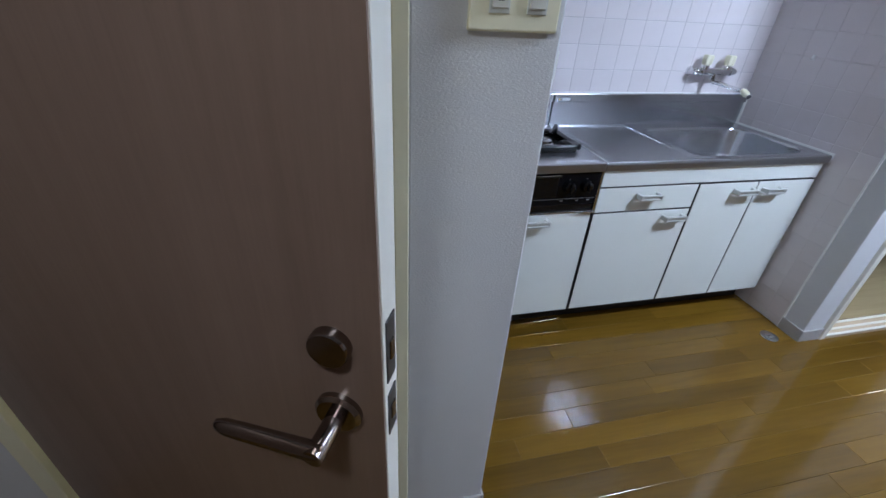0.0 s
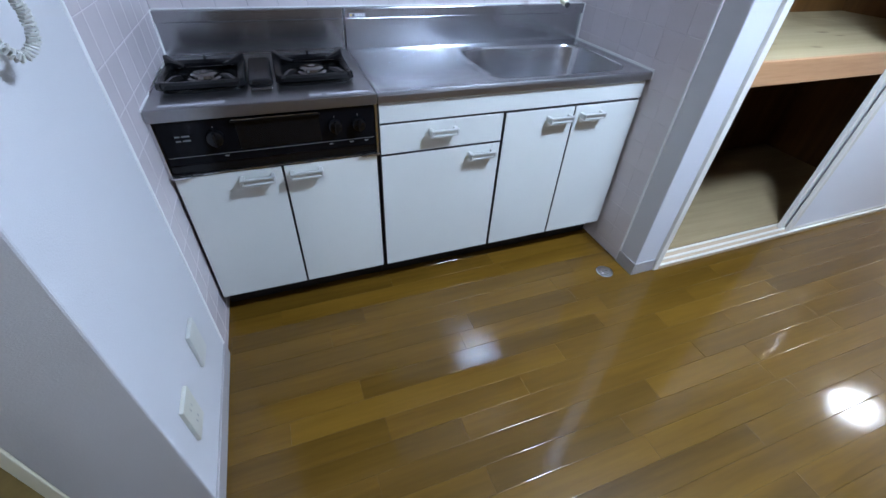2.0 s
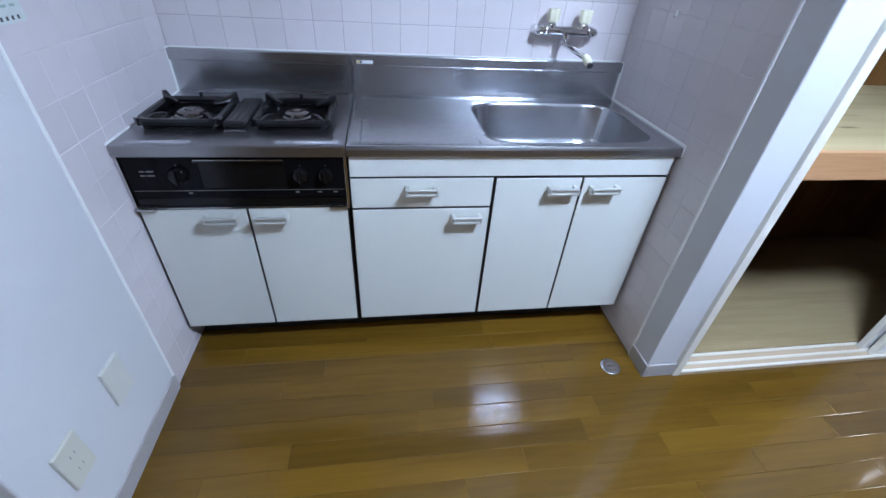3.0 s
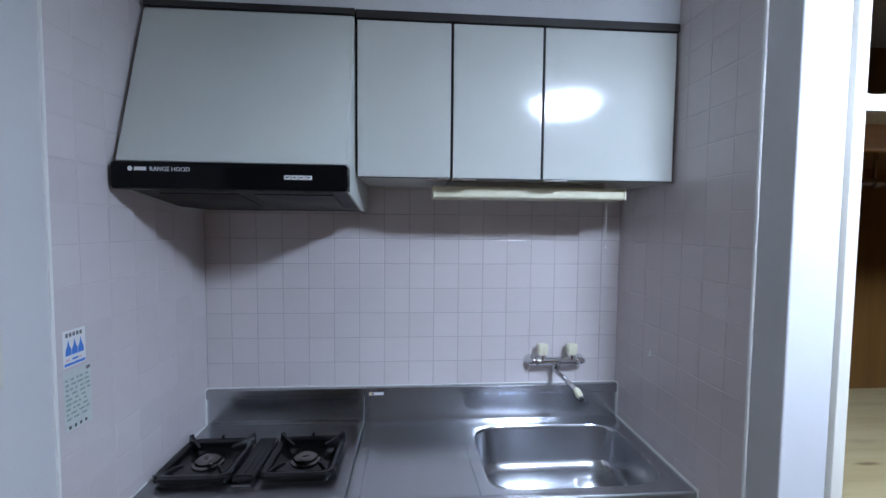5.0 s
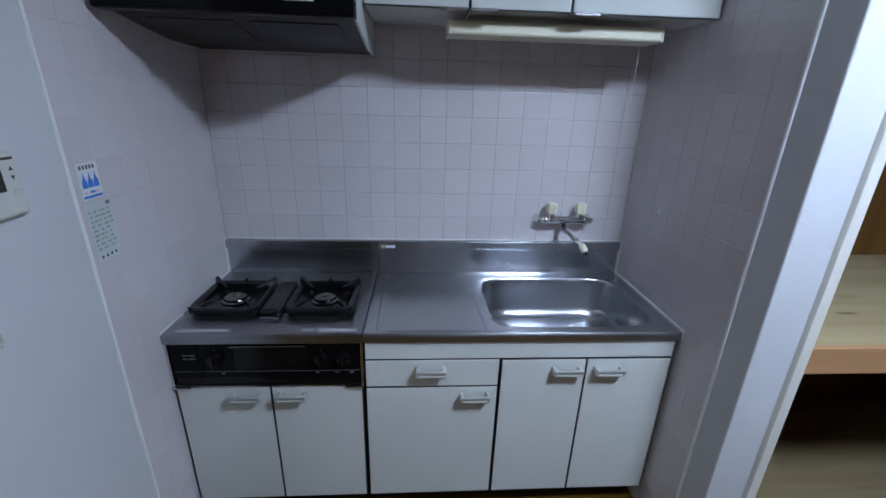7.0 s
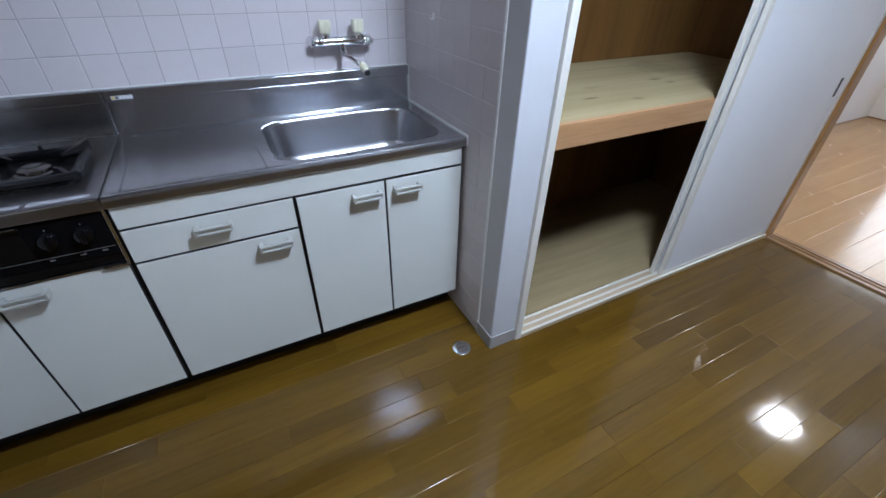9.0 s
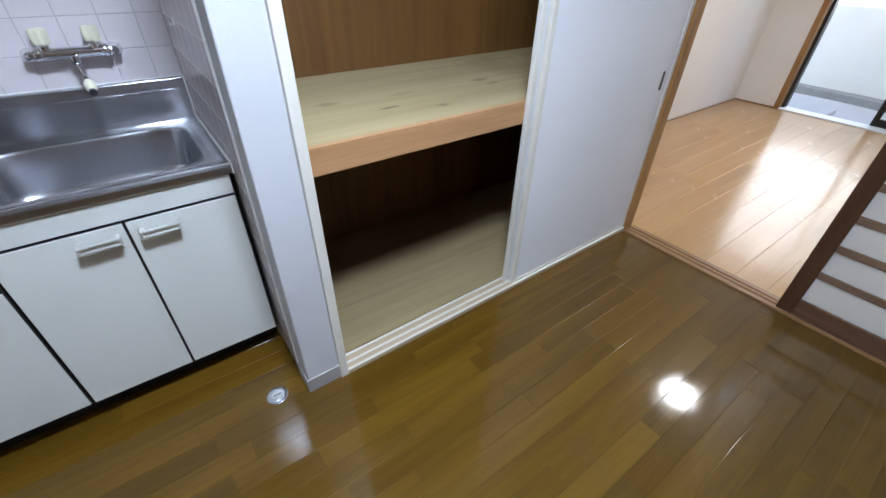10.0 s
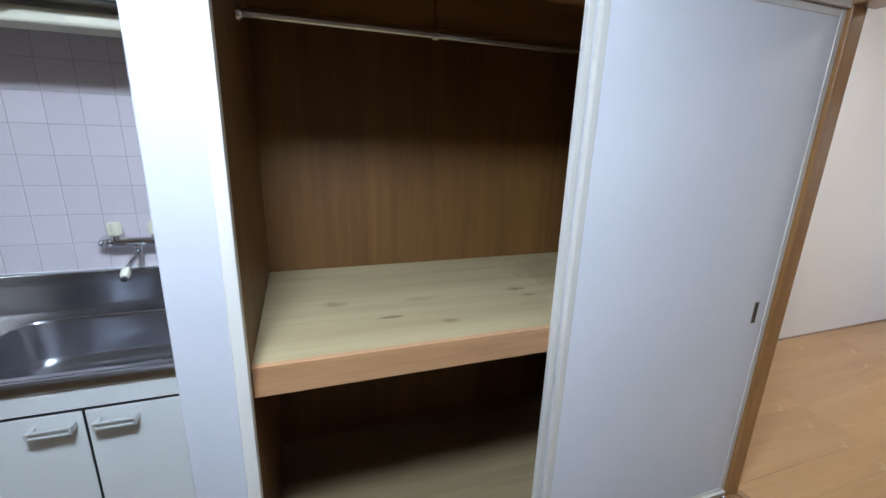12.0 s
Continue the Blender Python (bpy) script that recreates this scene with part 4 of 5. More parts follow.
def range_hood():
    h = thing("range_hood", 0.31, -0.2, 1.57, "white sloping range hood with a black front band", "range hood")
    bm = prism(bmesh.new(), [(-0.003, 2.139), (-0.336, 2.139), (-0.346, 2.13), (-0.478, 1.686), (-0.45, 1.686), (-0.003, 1.64)], "x", 0.018, 0.6, 0.003)
    part("hood_panel", bm, M_GREY_PLASTIC, h)
    part("hood_top_rail", B(0.016, 0.602, -0.345, -0.003, 2.141, 2.157), M_CAB_EDGE, h, "black top rail")
    band = part("hood_band", B(0.012, 0.603, -0.49, -0.44, 1.614, 1.684, bevel=0.008, segments=3), M_BLACK_GLASS, h, "glossy black band")
    for x0, x1 in ((0.016, 0.022), (0.596, 0.602)):
        part("side_panel", prism(bmesh.new(), [(-0.003, 1.66), (-0.44, 1.69), (-0.44, 1.614), (-0.2, 1.577), (-0.003, 1.574)], "x", x0, x1), M_GREY_PLASTIC, h)
    part("underside", prism(bmesh.new(), [(-0.003, 1.64), (-0.44, 1.68), (-0.44, 1.618), (-0.2, 1.583), (-0.003, 1.58)], "x", 0.023, 0.595), M_HOOD_UNDER, h, "dark hood underside")
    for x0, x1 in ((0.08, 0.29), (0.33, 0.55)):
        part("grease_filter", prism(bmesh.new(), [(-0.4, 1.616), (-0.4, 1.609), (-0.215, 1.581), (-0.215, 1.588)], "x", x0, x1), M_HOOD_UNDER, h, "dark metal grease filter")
    for i in range(4):
        b = part("switch", B(0.442 + i * 0.018, 0.458 + i * 0.018, -0.4925, -0.489, 1.643, 1.654, bevel=0.001), M_LABEL, band)
        part("switch_mark", B(0.446 + i * 0.018, 0.454 + i * 0.018, -0.4932, -0.4923, 1.647, 1.650), M_INK, b)
    ring = part("maker_mark", disc(bmesh.new(), (0.062, -0.489, 1.665), (0, -1, 0), [(0.006, 0), (0.006, 0.0012)], 16), M_LABEL, band)
    part("maker_mark", B(0.072, 0.101, -0.4905, -0.489, 1.6605, 1.6695), M_LABEL, band)
    lettering("lettering", "RANGE HOOD", 0.0148, Matrix.Translation((0.109, -0.4905, 1.6598)) @ pose(0, 0, 0, 90, 0, 0), M_LABEL, band)


range_hood()


def hanging_cabinets():
    rail = solid("cabinet_top_rail", B(0.606, 1.596, -0.34, -0.003, 2.134, 2.157), M_CARCASS, "dark brown rail above the hanging cabinets", "cabinet rail")
    for i, (x0, x1, tab) in enumerate(((0.606, 0.89, 0.847), (0.892, 1.171, 0.93), (1.173, 1.595, 1.215))):
        c = thing("wall_cabinet", (x0 + x1) / 2, -0.16, 1.675, "glossy white hanging kitchen cabinet" + (" of double width" if i == 2 else ""), "wall cabinet", "hanging kitchen cabinets")
        part("carcass", B(x0 + 0.001, x1 - 0.001, -0.312, -0.003, 1.678, 2.133), M_CARCASS, c)
        part("bottom_panel", B(x0 + 0.001, x1 - 0.001, -0.312, -0.003, 1.673, 1.678), M_CABINET, c)
        d = part("door", B(x0 + 0.003, x1 - 0.003, -0.333, -0.315, 1.674, 2.131, bevel=0.0015), M_CAB_GLOSS, c, "glossy white door")
        part("edging", B(x0 + 0.0012, x1 - 0.0012, -0.33, -0.316, 1.672, 2.1325), M_CAB_EDGE, d)
        part("pull_tab", B(tab - 0.036, tab + 0.036, -0.337, -0.318, 1.667, 1.6745, bevel=0.001), M_STEEL_SHINY, d, "metal pull tab")


hanging_cabinets()


def strip_light():
    s = thing("strip_light", 1.158, -0.2, 1.62, "ivory fluorescent strip light under the hanging cabinets, off", "strip light")
    part("base", B(0.9, 1.42, -0.23, -0.15, 1.652, 1.673, bevel=0.002), M_PLASTIC, s)
    part("cover", B(0.84, 1.476, -0.27, -0.16, 1.618, 1.656, bevel=0.008, segments=3), M_IVORY, s, "ivory plastic cover")
    for x in (0.838, 1.47):
        part("end_cap", B(x, x + 0.008, -0.272, -0.158, 1.617, 1.657, bevel=0.003), M_IVORY, s)
    cord = part("pull_cord", tube(bmesh.new(), [(1.445, -0.2, 1.62), (1.445, -0.2, 1.46)], 0.0012, 6), M_PLASTIC, s)
    part("cord_bead", disc(bmesh.new(), (1.445, -0.2, 1.445), (0, 0, 1), [(0.001, 0), (0.004, 0.005), (0.004, 0.012), (0.001, 0.018)], 10), M_PLASTIC, cord)


strip_light()

# ---- things on the kitchen walls ----


def wall_plate(y, z, label, sockets):
    p = thing("power_socket" if sockets else "blank_plate", 0, y, z, label, "wall socket" if sockets else "wall plate")
    plate = part("cover_plate", B(0.0, 0.01, y - 0.036, y + 0.036, z - 0.06, z + 0.06, bevel=0.0025), M_SOCKET if sockets else M_PLASTIC, p)
    if sockets:
        for dz in (-0.022, 0.022):
            for dy in (-0.007, 0.007):
                part("slot", B(0.0094, 0.0104, y + dy - 0.001, y + dy + 0.001, z + dz - 0.005, z + dz + 0.005), M_SLOT, plate)


wall_plate(-0.84, 0.287, "white blank wall plate near the skirting", False)
wall_plate(-1.036, 0.27, "ivory double power socket on the white wall", True)


def bath_remote():
    y0, y1, z0, z1 = -0.91, -0.782, 1.215, 1.33
    r = thing("bath_remote", 0, (y0 + y1) / 2, z0, "white water heater remote with a dark display", "remote control")
    face = part("case", B(0.0, 0.02, y0, y1, z0, z1, bevel=0.006, segments=3), M_PLASTIC, r)
    part("display", B(0.0195, 0.0208, -0.893, -0.818, 1.262, 1.305, bevel=0.0005), M_LCD, face, "dark display")
    part("flap_line", B(0.0198, 0.0204, y0 + 0.006, y1 - 0.006, 1.2375, 1.2385), M_GREY_PLASTIC, face)
    for z, s in ((1.301, 1), (1.284, -1)):
        part("arrow_key", prism(bmesh.new(), [(-0.803, z - 0.004 * s), (-0.795, z - 0.004 * s), (-0.799, z + 0.004 * s)], "x", 0.0198, 0.0208), M_INK, face)
    part("round_key", disc(bmesh.new(), (0.0198, -0.798, 1.256), (1, 0, 0), [(0.009, 0), (0.009, 0.0015), (0.008, 0.002)], 20), M_GREY_PLASTIC, face)
    part("round_key", disc(bmesh.new(), (0.0198, -0.83, 1.25), (1, 0, 0), [(0.006, 0), (0.006, 0.0015)], 18), M_GREY_PLASTIC, face)
    part("maker_mark", B(0.0198, 0.0206, -0.812, -0.79, 1.316, 1.321), M_INK, face)
    part("print", B(0.0198, 0.0206, -0.885, -0.845, 1.247, 1.25), M_GREY_PLASTIC, face)


bath_remote()


def intercom():
    y, z = -0.98, 1.125
    i = thing("intercom_phone", 0, y, z, "white wall intercom handset with a coiled cord", "intercom")
    part("wall_base", B(0.0, 0.035, y - 0.05, y + 0.05, z, z + 0.23, bevel=0.008, segments=3), M_PLASTIC, i)
    h = part("handset", prism(bmesh.new(), [(0.035, z + 0.225), (0.07, z + 0.225), (0.072, z + 0.18), (0.055, z + 0.16), (0.055, z + 0.06), (0.072, z + 0.04), (0.07, z - 0.01), (0.035, z - 0.01)], "y", y - 0.03, y + 0.025, 0.006), M_PLASTIC, i)
    coil = smooth_path([(0.018, y - 0.015, z - 0.035), (0.02, y - 0.008, z - 0.075), (0.032, y + 0.012, z - 0.112), (0.048, y + 0.03, z - 0.1), (0.054, y + 0.03, z - 0.07), (0.055, y + 0.02, z - 0.04)], 36)
    pts = [Vector((0.018, y - 0.018, z + 0.004)), Vector((0.018, y - 0.016, z - 0.03))]
    for k, p in enumerate(coil):
        t = (coil[min(k + 1, len(coil) - 1)] - coil[max(k - 1, 0)]).normalized()
        u = t.cross(Vector((0.6, 0.8, 0))).normalized()
        v = t.cross(u)
        pts.append(p + u * 0.0065 * math.cos(k * 1.1) + v * 0.0065 * math.sin(k * 1.1))
    pts += [Vector((0.055, y + 0.016, z - 0.034)), Vector((0.055, y + 0.01, z - 0.005))]
    part("coil_cord", tube(bmesh.new(), pts, 0.0019, 6), M_PLASTIC, h, "white coiled cord")


intercom()


def light_switches():
    x0, x1, z0, z1 = -0.134, -0.012, 1.2, 1.32
    y = WALL_END
    s = thing("light_switch", (x0 + x1) / 2, y, z0, "ivory double light switch plate on the wall's end", "light switch")
    p = part("cover_plate", B(x0, x1, y - 0.008, y, z0, z1, bevel=0.003), M_IVORY, s)
    for cx in (-0.095, -0.045):
        for k, z in enumerate((1.237, 1.282)):
            f = part("switch_frame", B(cx - 0.0135, cx + 0.0135, y - 0.01, y - 0.0075, z - 0.0165, z + 0.0165, bevel=0.001), M_GREY_PLASTIC, p)
            part("rocker", B(cx - 0.011, cx + 0.011, y - 0.0125, y - 0.0095, z - 0.011, z + 0.011, bevel=0.0015), M_PLASTIC, f)
            if cx < -0.07 and k == 0:
                part("indicator", B(cx - 0.004, cx + 0.004, y - 0.0132, y - 0.0122, z - 0.003, z + 0.003), M_INK, f)


light_switches()


def notices():
    a = thing("notice_sticker", 0.0, -0.6, 1.2, "white sticker with three blue figures on the tiles", "sticker")
    part("paper", B(0.0002, 0.0009, -0.632, -0.57, 1.2, 1.283), M_LABEL, a)
    for i in range(3):
        y = -0.618 + i * 0.0172
        part("blue_figure", prism(bmesh.new(), [(y - 0.0082, 1.226), (y + 0.0082, 1.226), (y + 0.0075, 1.24), (y + 0.003, 1.248), (y, 1.262), (y - 0.003, 1.248), (y - 0.0075, 1.24)], "x", 0.0009, 0.0013), M_BLUE, a)
    part("blue_band", B(0.0009, 0.0013, -0.63, -0.572, 1.2025, 1.2085), M_BLUE, a)
    for i in range(5):
        part("text_bar", B(0.0009, 0.0013, -0.625 + i * 0.0098, -0.6185 + i * 0.0098, 1.268, 1.277), M_DIM_PRINT, a)
    for i, w in enumerate((0.012, 0.02, 0.01)):
        part("text_bar", B(0.0009, 0.0013, -0.626 + i * 0.018, -0.626 + i * 0.018 + w * 0.8, 1.2135, 1.218), M_PINK if i != 1 else M_BLUE, a)
    b = thing("notice_sticker", 0.0, -0.59, 1.052, "pale green printed sticker on the tiles", "sticker")
    part("paper", B(0.0002, 0.0009, -0.634, -0.556, 1.052, 1.192), M_PALE_GREEN, b)
    bars = random.Random(5)
    for i in range(9):
        y = -0.63
        while y < -0.57:
            n = bars.uniform(0.006, 0.017)
            part("text_bar", B(0.0009, 0.0012, y, y + n, 1.078 + i * 0.0112, 1.083 + i * 0.0112), M_GREEN_INK, b)
            y += n + bars.uniform(0.003, 0.009)
    for i in range(4):
        part("text_bar", B(0.0009, 0.0013, -0.624 + i * 0.015, -0.618 + i * 0.015, 1.057, 1.064), M_INK, b)
    part("text_bar", B(0.0009, 0.0013, -0.571, -0.559, 1.18, 1.188), M_DIM_PRINT, b)


notices()
hook = thing("adhesive_hook", 1.6, -0.24, 1.082, "tiny white adhesive hook on the side wall tiles", "hook")
part("hook_base", B(1.597, 1.6, -0.246, -0.234, 1.082, 1.102, bevel=0.001), M_LABEL, hook)
part("hook_tip", tube(bmesh.new(), smooth_path([(1.598, -0.24, 1.088), (1.59, -0.24, 1.083), (1.587, -0.24, 1.089)], 4), 0.0015, 8), M_LABEL, hook)

# ---- kitchen ceiling lamp ----


def ceiling_lamp(x, y, z, r, label, mat, deep=0.05):
    c = thing("ceiling_light", x, y, z, label, "ceiling light")
    part("light_base", disc(bmesh.new(), (x, y, z), (0, 0, -1), [(r * 0.9, 0), (r * 0.9, deep * 0.45)], 40), M_PLASTIC, c)
    part("diffuser", disc(bmesh.new(), (x, y, z - deep * 0.45), (0, 0, -1), [(r * 0.93, 0), (r, deep * 0.1), (r, deep * 0.3), (r * 0.93, deep * 0.5), (r * 0.6, deep * 0.65), (r * 0.05, deep * 0.7)], 48), mat, c, "lit milky diffuser")


ceiling_lamp(1.67, -1.52, CEIL, 0.17, "round white lit ceiling light in the kitchen", M_LAMP)
# added fill out of view, brightens the brown door and the wall's end
ceiling_lamp(-0.55, -2.1, CEIL, 0.1, "unseen round fill light added over the entrance", M_HALL_FILL)
ceiling_lamp(4.95, -1.13, ROOM_CEIL, 0.16, "round white lit ceiling light in the next room", M_ROOM_LAMP)

# ---- closet ----
CX0, CX1 = 1.74, 3.435
KAMOI = 1.78
structure("closet_frame", B(1.712, CX0, -0.765, -0.728, 0.0, CEIL, bevel=0.002), M_FRAME, "white painted closet jamb")
structure("wall_closet_left", B(1.711, 1.737, -0.727, 0.05, 0.0, CEIL), M_PLY, "brown plywood closet side")
structure("wall_closet_back", B(1.737, 3.42, 0.032, 0.05, 0.0, CEIL), M_PLY, "brown plywood closet back")
structure("wall_closet_right", B(3.4, 3.43, -0.66, 0.05, 0.0, CEIL), M_PLY, "brown plywood closet side")
for x in (2.07, 2.55, 3.0):
    structure("trim_closet_batten", B(x - 0.002, x + 0.002, 0.0308, 0.032, 0.03, CEIL), M_PLY, "thin panel joint strip")
structure("floor_closet", B(1.737, 3.4, -0.69, 0.032, 0.0, 0.03), M_PLY_PALE, "pale plywood closet floor")
sill = structure("closet_sill", B(CX0, CX1, -0.765, -0.69, 0.0, 0.016, bevel=0.002), M_SILL_GROOVE, "white sliding door sill with bare wood grooves")
for y0, y1 in ((-0.765, -0.755), (-0.735, -0.725), (-0.7, -0.69)):
    part("sill_rib", B(CX0 - 0.002, CX1, y0, y1, 0.016, 0.022, bevel=0.001), M_FRAME, sill)
structure("closet_lintel", B(CX0, CX1, -0.765, -0.66, KAMOI, KAMOI + 0.036, bevel=0.002), M_FRAME, "white painted closet lintel")
structure("closet_top_frame", B(CX0, CX1, -0.755, -0.66, 2.1, CEIL), M_PLY_PALE, "brown wooden beam above the upper cupboard")
structure("wall_closet_upper", B(2.58, CX1, -0.742, -0.72, KAMOI + 0.036, 2.1), M_FUSUMA, "white upper cupboard panel")
shelf = thing("closet_shelf", 2.57, -0.3, 0.757, "pale plywood closet shelf with a reddish front board", "shelf")
part("shelf_board", B(1.738, 3.4, -0.684, 0.031, 0.815, 0.838), M_PLY_STAINED, shelf, "pale water-stained plywood")
part("shelf_edge", B(1.738, 3.4, -0.702, -0.684, 0.757, 0.839, bevel=0.002), M_SHELF_EDGE, shelf, "reddish pine front board")
upper = thing("closet_shelf", 2.57, -0.3, 1.72, "brown wooden upper closet shelf", "shelf")
part("shelf_board", B(1.738, 3.4, -0.66, 0.031, 1.785, 1.8), M_PLY, upper)
part("shelf_edge", B(1.738, 3.4, -0.655, -0.63, 1.72, 1.785), M_SHELF_EDGE, upper)
rod = thing("clothes_rail", 2.57, -0.33, 1.6, "thin steel clothes rail hung in the closet", "clothes rail")
part("rod", tube(bmesh.new(), [(1.745, -0.33, 1.68), (3.395, -0.33, 1.68)], 0.0125, 14), M_STEEL_SHINY, rod)
part("end_socket", disc(bmesh.new(), (1.738, -0.33, 1.68), (1, 0, 0), [(0.022, 0), (0.022, 0.008), (0.016, 0.016)], 18), M_STEEL_SHINY, rod)
part("hanger_bracket", tube(bmesh.new(), [(2.29, -0.33, 1.695), (2.29, -0.33, 1.784)], 0.005, 8), M_STEEL_SHINY, rod)
part("bracket_ring", disc(bmesh.new(), (2.28, -0.33, 1.68), (1, 0, 0), [(0.018, 0), (0.018, 0.02)], 16), M_STEEL_SHINY, rod)


def sliding_panel(x0, x1, y0, y1, label):
    f = thing("sliding_closet_door", (x0 + x1) / 2, (y0 + y1) / 2, 0.016, label, "sliding door", "closet sliding doors")
    part("panel", B(x0 + 0.02, x1 - 0.02, y0 + 0.003, y1 - 0.003, 0.036, KAMOI - 0.012), M_FUSUMA, f, "white textured paper panel", False)
    for a, b in ((x0, x0 + 0.022), (x1 - 0.022, x1)):
        part("stile", B(a, b, y0, y1, 0.0165, KAMOI - 0.002, bevel=0.002), M_FRAME, f)
    for a, b in ((0.0165, 0.037), (KAMOI - 0.024, KAMOI - 0.002)):
        part("rail", B(x0 + 0.022, x1 - 0.022, y0 + 0.001, y1 - 0.001, a, b, bevel=0.002), M_FRAME, f)
    return f


front_slider = sliding_panel(2.568, CX1, -0.756, -0.736, "white papered sliding closet door, pushed aside")
pull = part("finger_pull", B(3.352, 3.372, -0.7545, -0.7525, 0.775, 0.855, bevel=0.0008), M_STEEL_SHINY, front_slider, "recessed metal finger pull")
part("pull_recess", B(3.356, 3.368, -0.7552, -0.7543, 0.779, 0.851), M_INK, pull)
sliding_panel(2.552, CX1 - 0.02, -0.724, -0.704, "white papered rear sliding closet door, pushed aside")

# ---- opening to the next room ----
structure("door_post", B(CX1, 3.5, -0.77, -0.66, 0.0, CEIL, bevel=0.003), M_POST, "varnished brown wooden door post")
structure("wall_room_divider", B(3.43, 3.52, -0.66, 0.13, 0.0, ROOM_CEIL), M_ROOM_WALL, "wall between closet and next room")
structure("wall_room_lintel", B(3.43, 3.52, SOUTH, -0.77, 1.83, ROOM_CEIL), M_WALL, "white wall above the sliding doors")
structure("door_lintel", B(3.42, 3.53, SOUTH, -0.77, 1.785, 1.83, bevel=0.003), M_SILL, "varnished brown grooved lintel")
sill2 = structure("door_sill", B(3.425, 3.522, SOUTH, -0.77, -0.02, 0.004, bevel=0.002), M_SILL, "varnished brown grooved door sill")
for x0, x1 in ((3.425, 3.441), (3.463, 3.471), (3.493, 3.522)):
    part("sill_rib", B(x0, x1, SOUTH, -0.77, 0.004, 0.009, bevel=0.001), M_SILL, sill2)


def glazed_slider(y1, y0, x0, x1):
    d = thing("glazed_sliding_door", (x0 + x1) / 2, (y0 + y1) / 2, 0.005, "dark wooden sliding door with frosted panes and thin bars", "sliding door")
    top = 1.782
    zs = [0.09 + 0.1325 * i for i in range(13)]
    for a, b in ((y1 - 0.06, y1), (y0, y0 + 0.06)):
        part("stile", B(x0, x1, a, b, 0.005, top, bevel=0.003), M_DARKWOOD, d)
    part("bottom_rail", B(x0 + 0.001, x1 - 0.001, y0 + 0.06, y1 - 0.06, 0.005, 0.09, bevel=0.003), M_DARKWOOD_H, d)
    part("top_rail", B(x0 + 0.001, x1 - 0.001, y0 + 0.06, y1 - 0.06, zs[12], top, bevel=0.003), M_DARKWOOD_H, d)
    for i in range(12):
        part("pane", B((x0 + x1) / 2 - 0.002, (x0 + x1) / 2 + 0.002, y0 + 0.058, y1 - 0.058, zs[i], zs[i + 1]), M_PANE, d, "frosted white pane")
        if i:
            part("glazing_bar", B(x0 + 0.006, x1 - 0.006, y0 + 0.06, y1 - 0.06, zs[i] - 0.016, zs[i] + 0.016, bevel=0.002), M_BAR_WOOD, d)


glazed_slider(-1.532, -2.42, 3.442, 3.47)
structure("wall_room_south_jamb", B(3.43, 3.52, SOUTH, -2.4, 0.0, 1.785), M_WALL, "plain wall beside the sliding doors")

# ---- next room ----
RX1, RY1 = 6.84, 0.13
WIN0, WIN1, WINTOP = -2.05, -0.3, 1.815
structure("wall_room_north", B(3.52, RX1 + 0.12, RY1, RY1 + 0.1, 0, ROOM_CEIL), M_ROOM_WALL, "cream white wallpapered room wall")
structure("wall_room_south", B(3.43, RX1 + 0.12, SOUTH - 0.1, SOUTH, 0, ROOM_CEIL), M_ROOM_WALL, "plain cream white room wall")
structure("wall_room_east", B(RX1, RX1 + 0.12, WIN1 + 0.045, RY1, 0, ROOM_CEIL), M_ROOM_WALL, "cream white wall beside the balcony window")
structure("wall_room_east", B(RX1, RX1 + 0.12, SOUTH, WIN0 - 0.045, 0, ROOM_CEIL), M_ROOM_WALL, "cream white wall beside the balcony window")
structure("wall_room_east", B(RX1, RX1 + 0.12, WIN0 - 0.045, WIN1 + 0.045, WINTOP + 0.045, ROOM_CEIL), M_ROOM_WALL, "cream white wall above the balcony window")
structure("ceiling_room", B(3.43, RX1 + 0.12, SOUTH, RY1 + 0.1, ROOM_CEIL, ROOM_CEIL + 0.1), M_CEILING, "white room ceiling")
structure("baseboard", B(3.52, RX1, RY1 - 0.006, RY1, 0.0, 0.012), M_SILL, "thin brown floor edge strip")
structure("baseboard", B(RX1 - 0.006, RX1, WIN1 + 0.045, RY1 - 0.006, 0.0, 0.012), M_SILL, "thin brown floor edge strip")
window = thing("window_1", RX1, (WIN0 + WIN1) / 2, 0, "wide sliding balcony window with wooden casing, slid open", "window", kind="structure")
for y0, y1 in ((WIN1, WIN1 + 0.045), (WIN0 - 0.045, WIN0)):
    part("casing", B(RX1 - 0.02, RX1 + 0.06, y0, y1, 0.0, WINTOP + 0.045, bevel=0.003), M_POST, window, "varnished wooden casing")
part("casing", B(RX1 - 0.02, RX1 + 0.06, WIN0, WIN1, WINTOP, WINTOP + 0.045, bevel=0.003), M_SILL, window, "varnished wooden casing")
for y0, y1 in ((WIN1 - 0.03, WIN1), (WIN0, WIN0 + 0.03)):
    part("frame_side", B(RX1 + 0.06, RX1 + 0.14, y0, y1, 0.0, WINTOP), M_ALU_BLACK, window, "black window frame")
part("frame_head", B(RX1 + 0.06, RX1 + 0.14, WIN0 + 0.03, WIN1 - 0.03, WINTOP - 0.03, WINTOP), M_ALU_BLACK, window)
part("window_sill", B(RX1 - 0.02, RX1 + 0.14, WIN0, WIN1, -0.02, 0.012, bevel=0.002), M_TRIM, window, "pale window track")
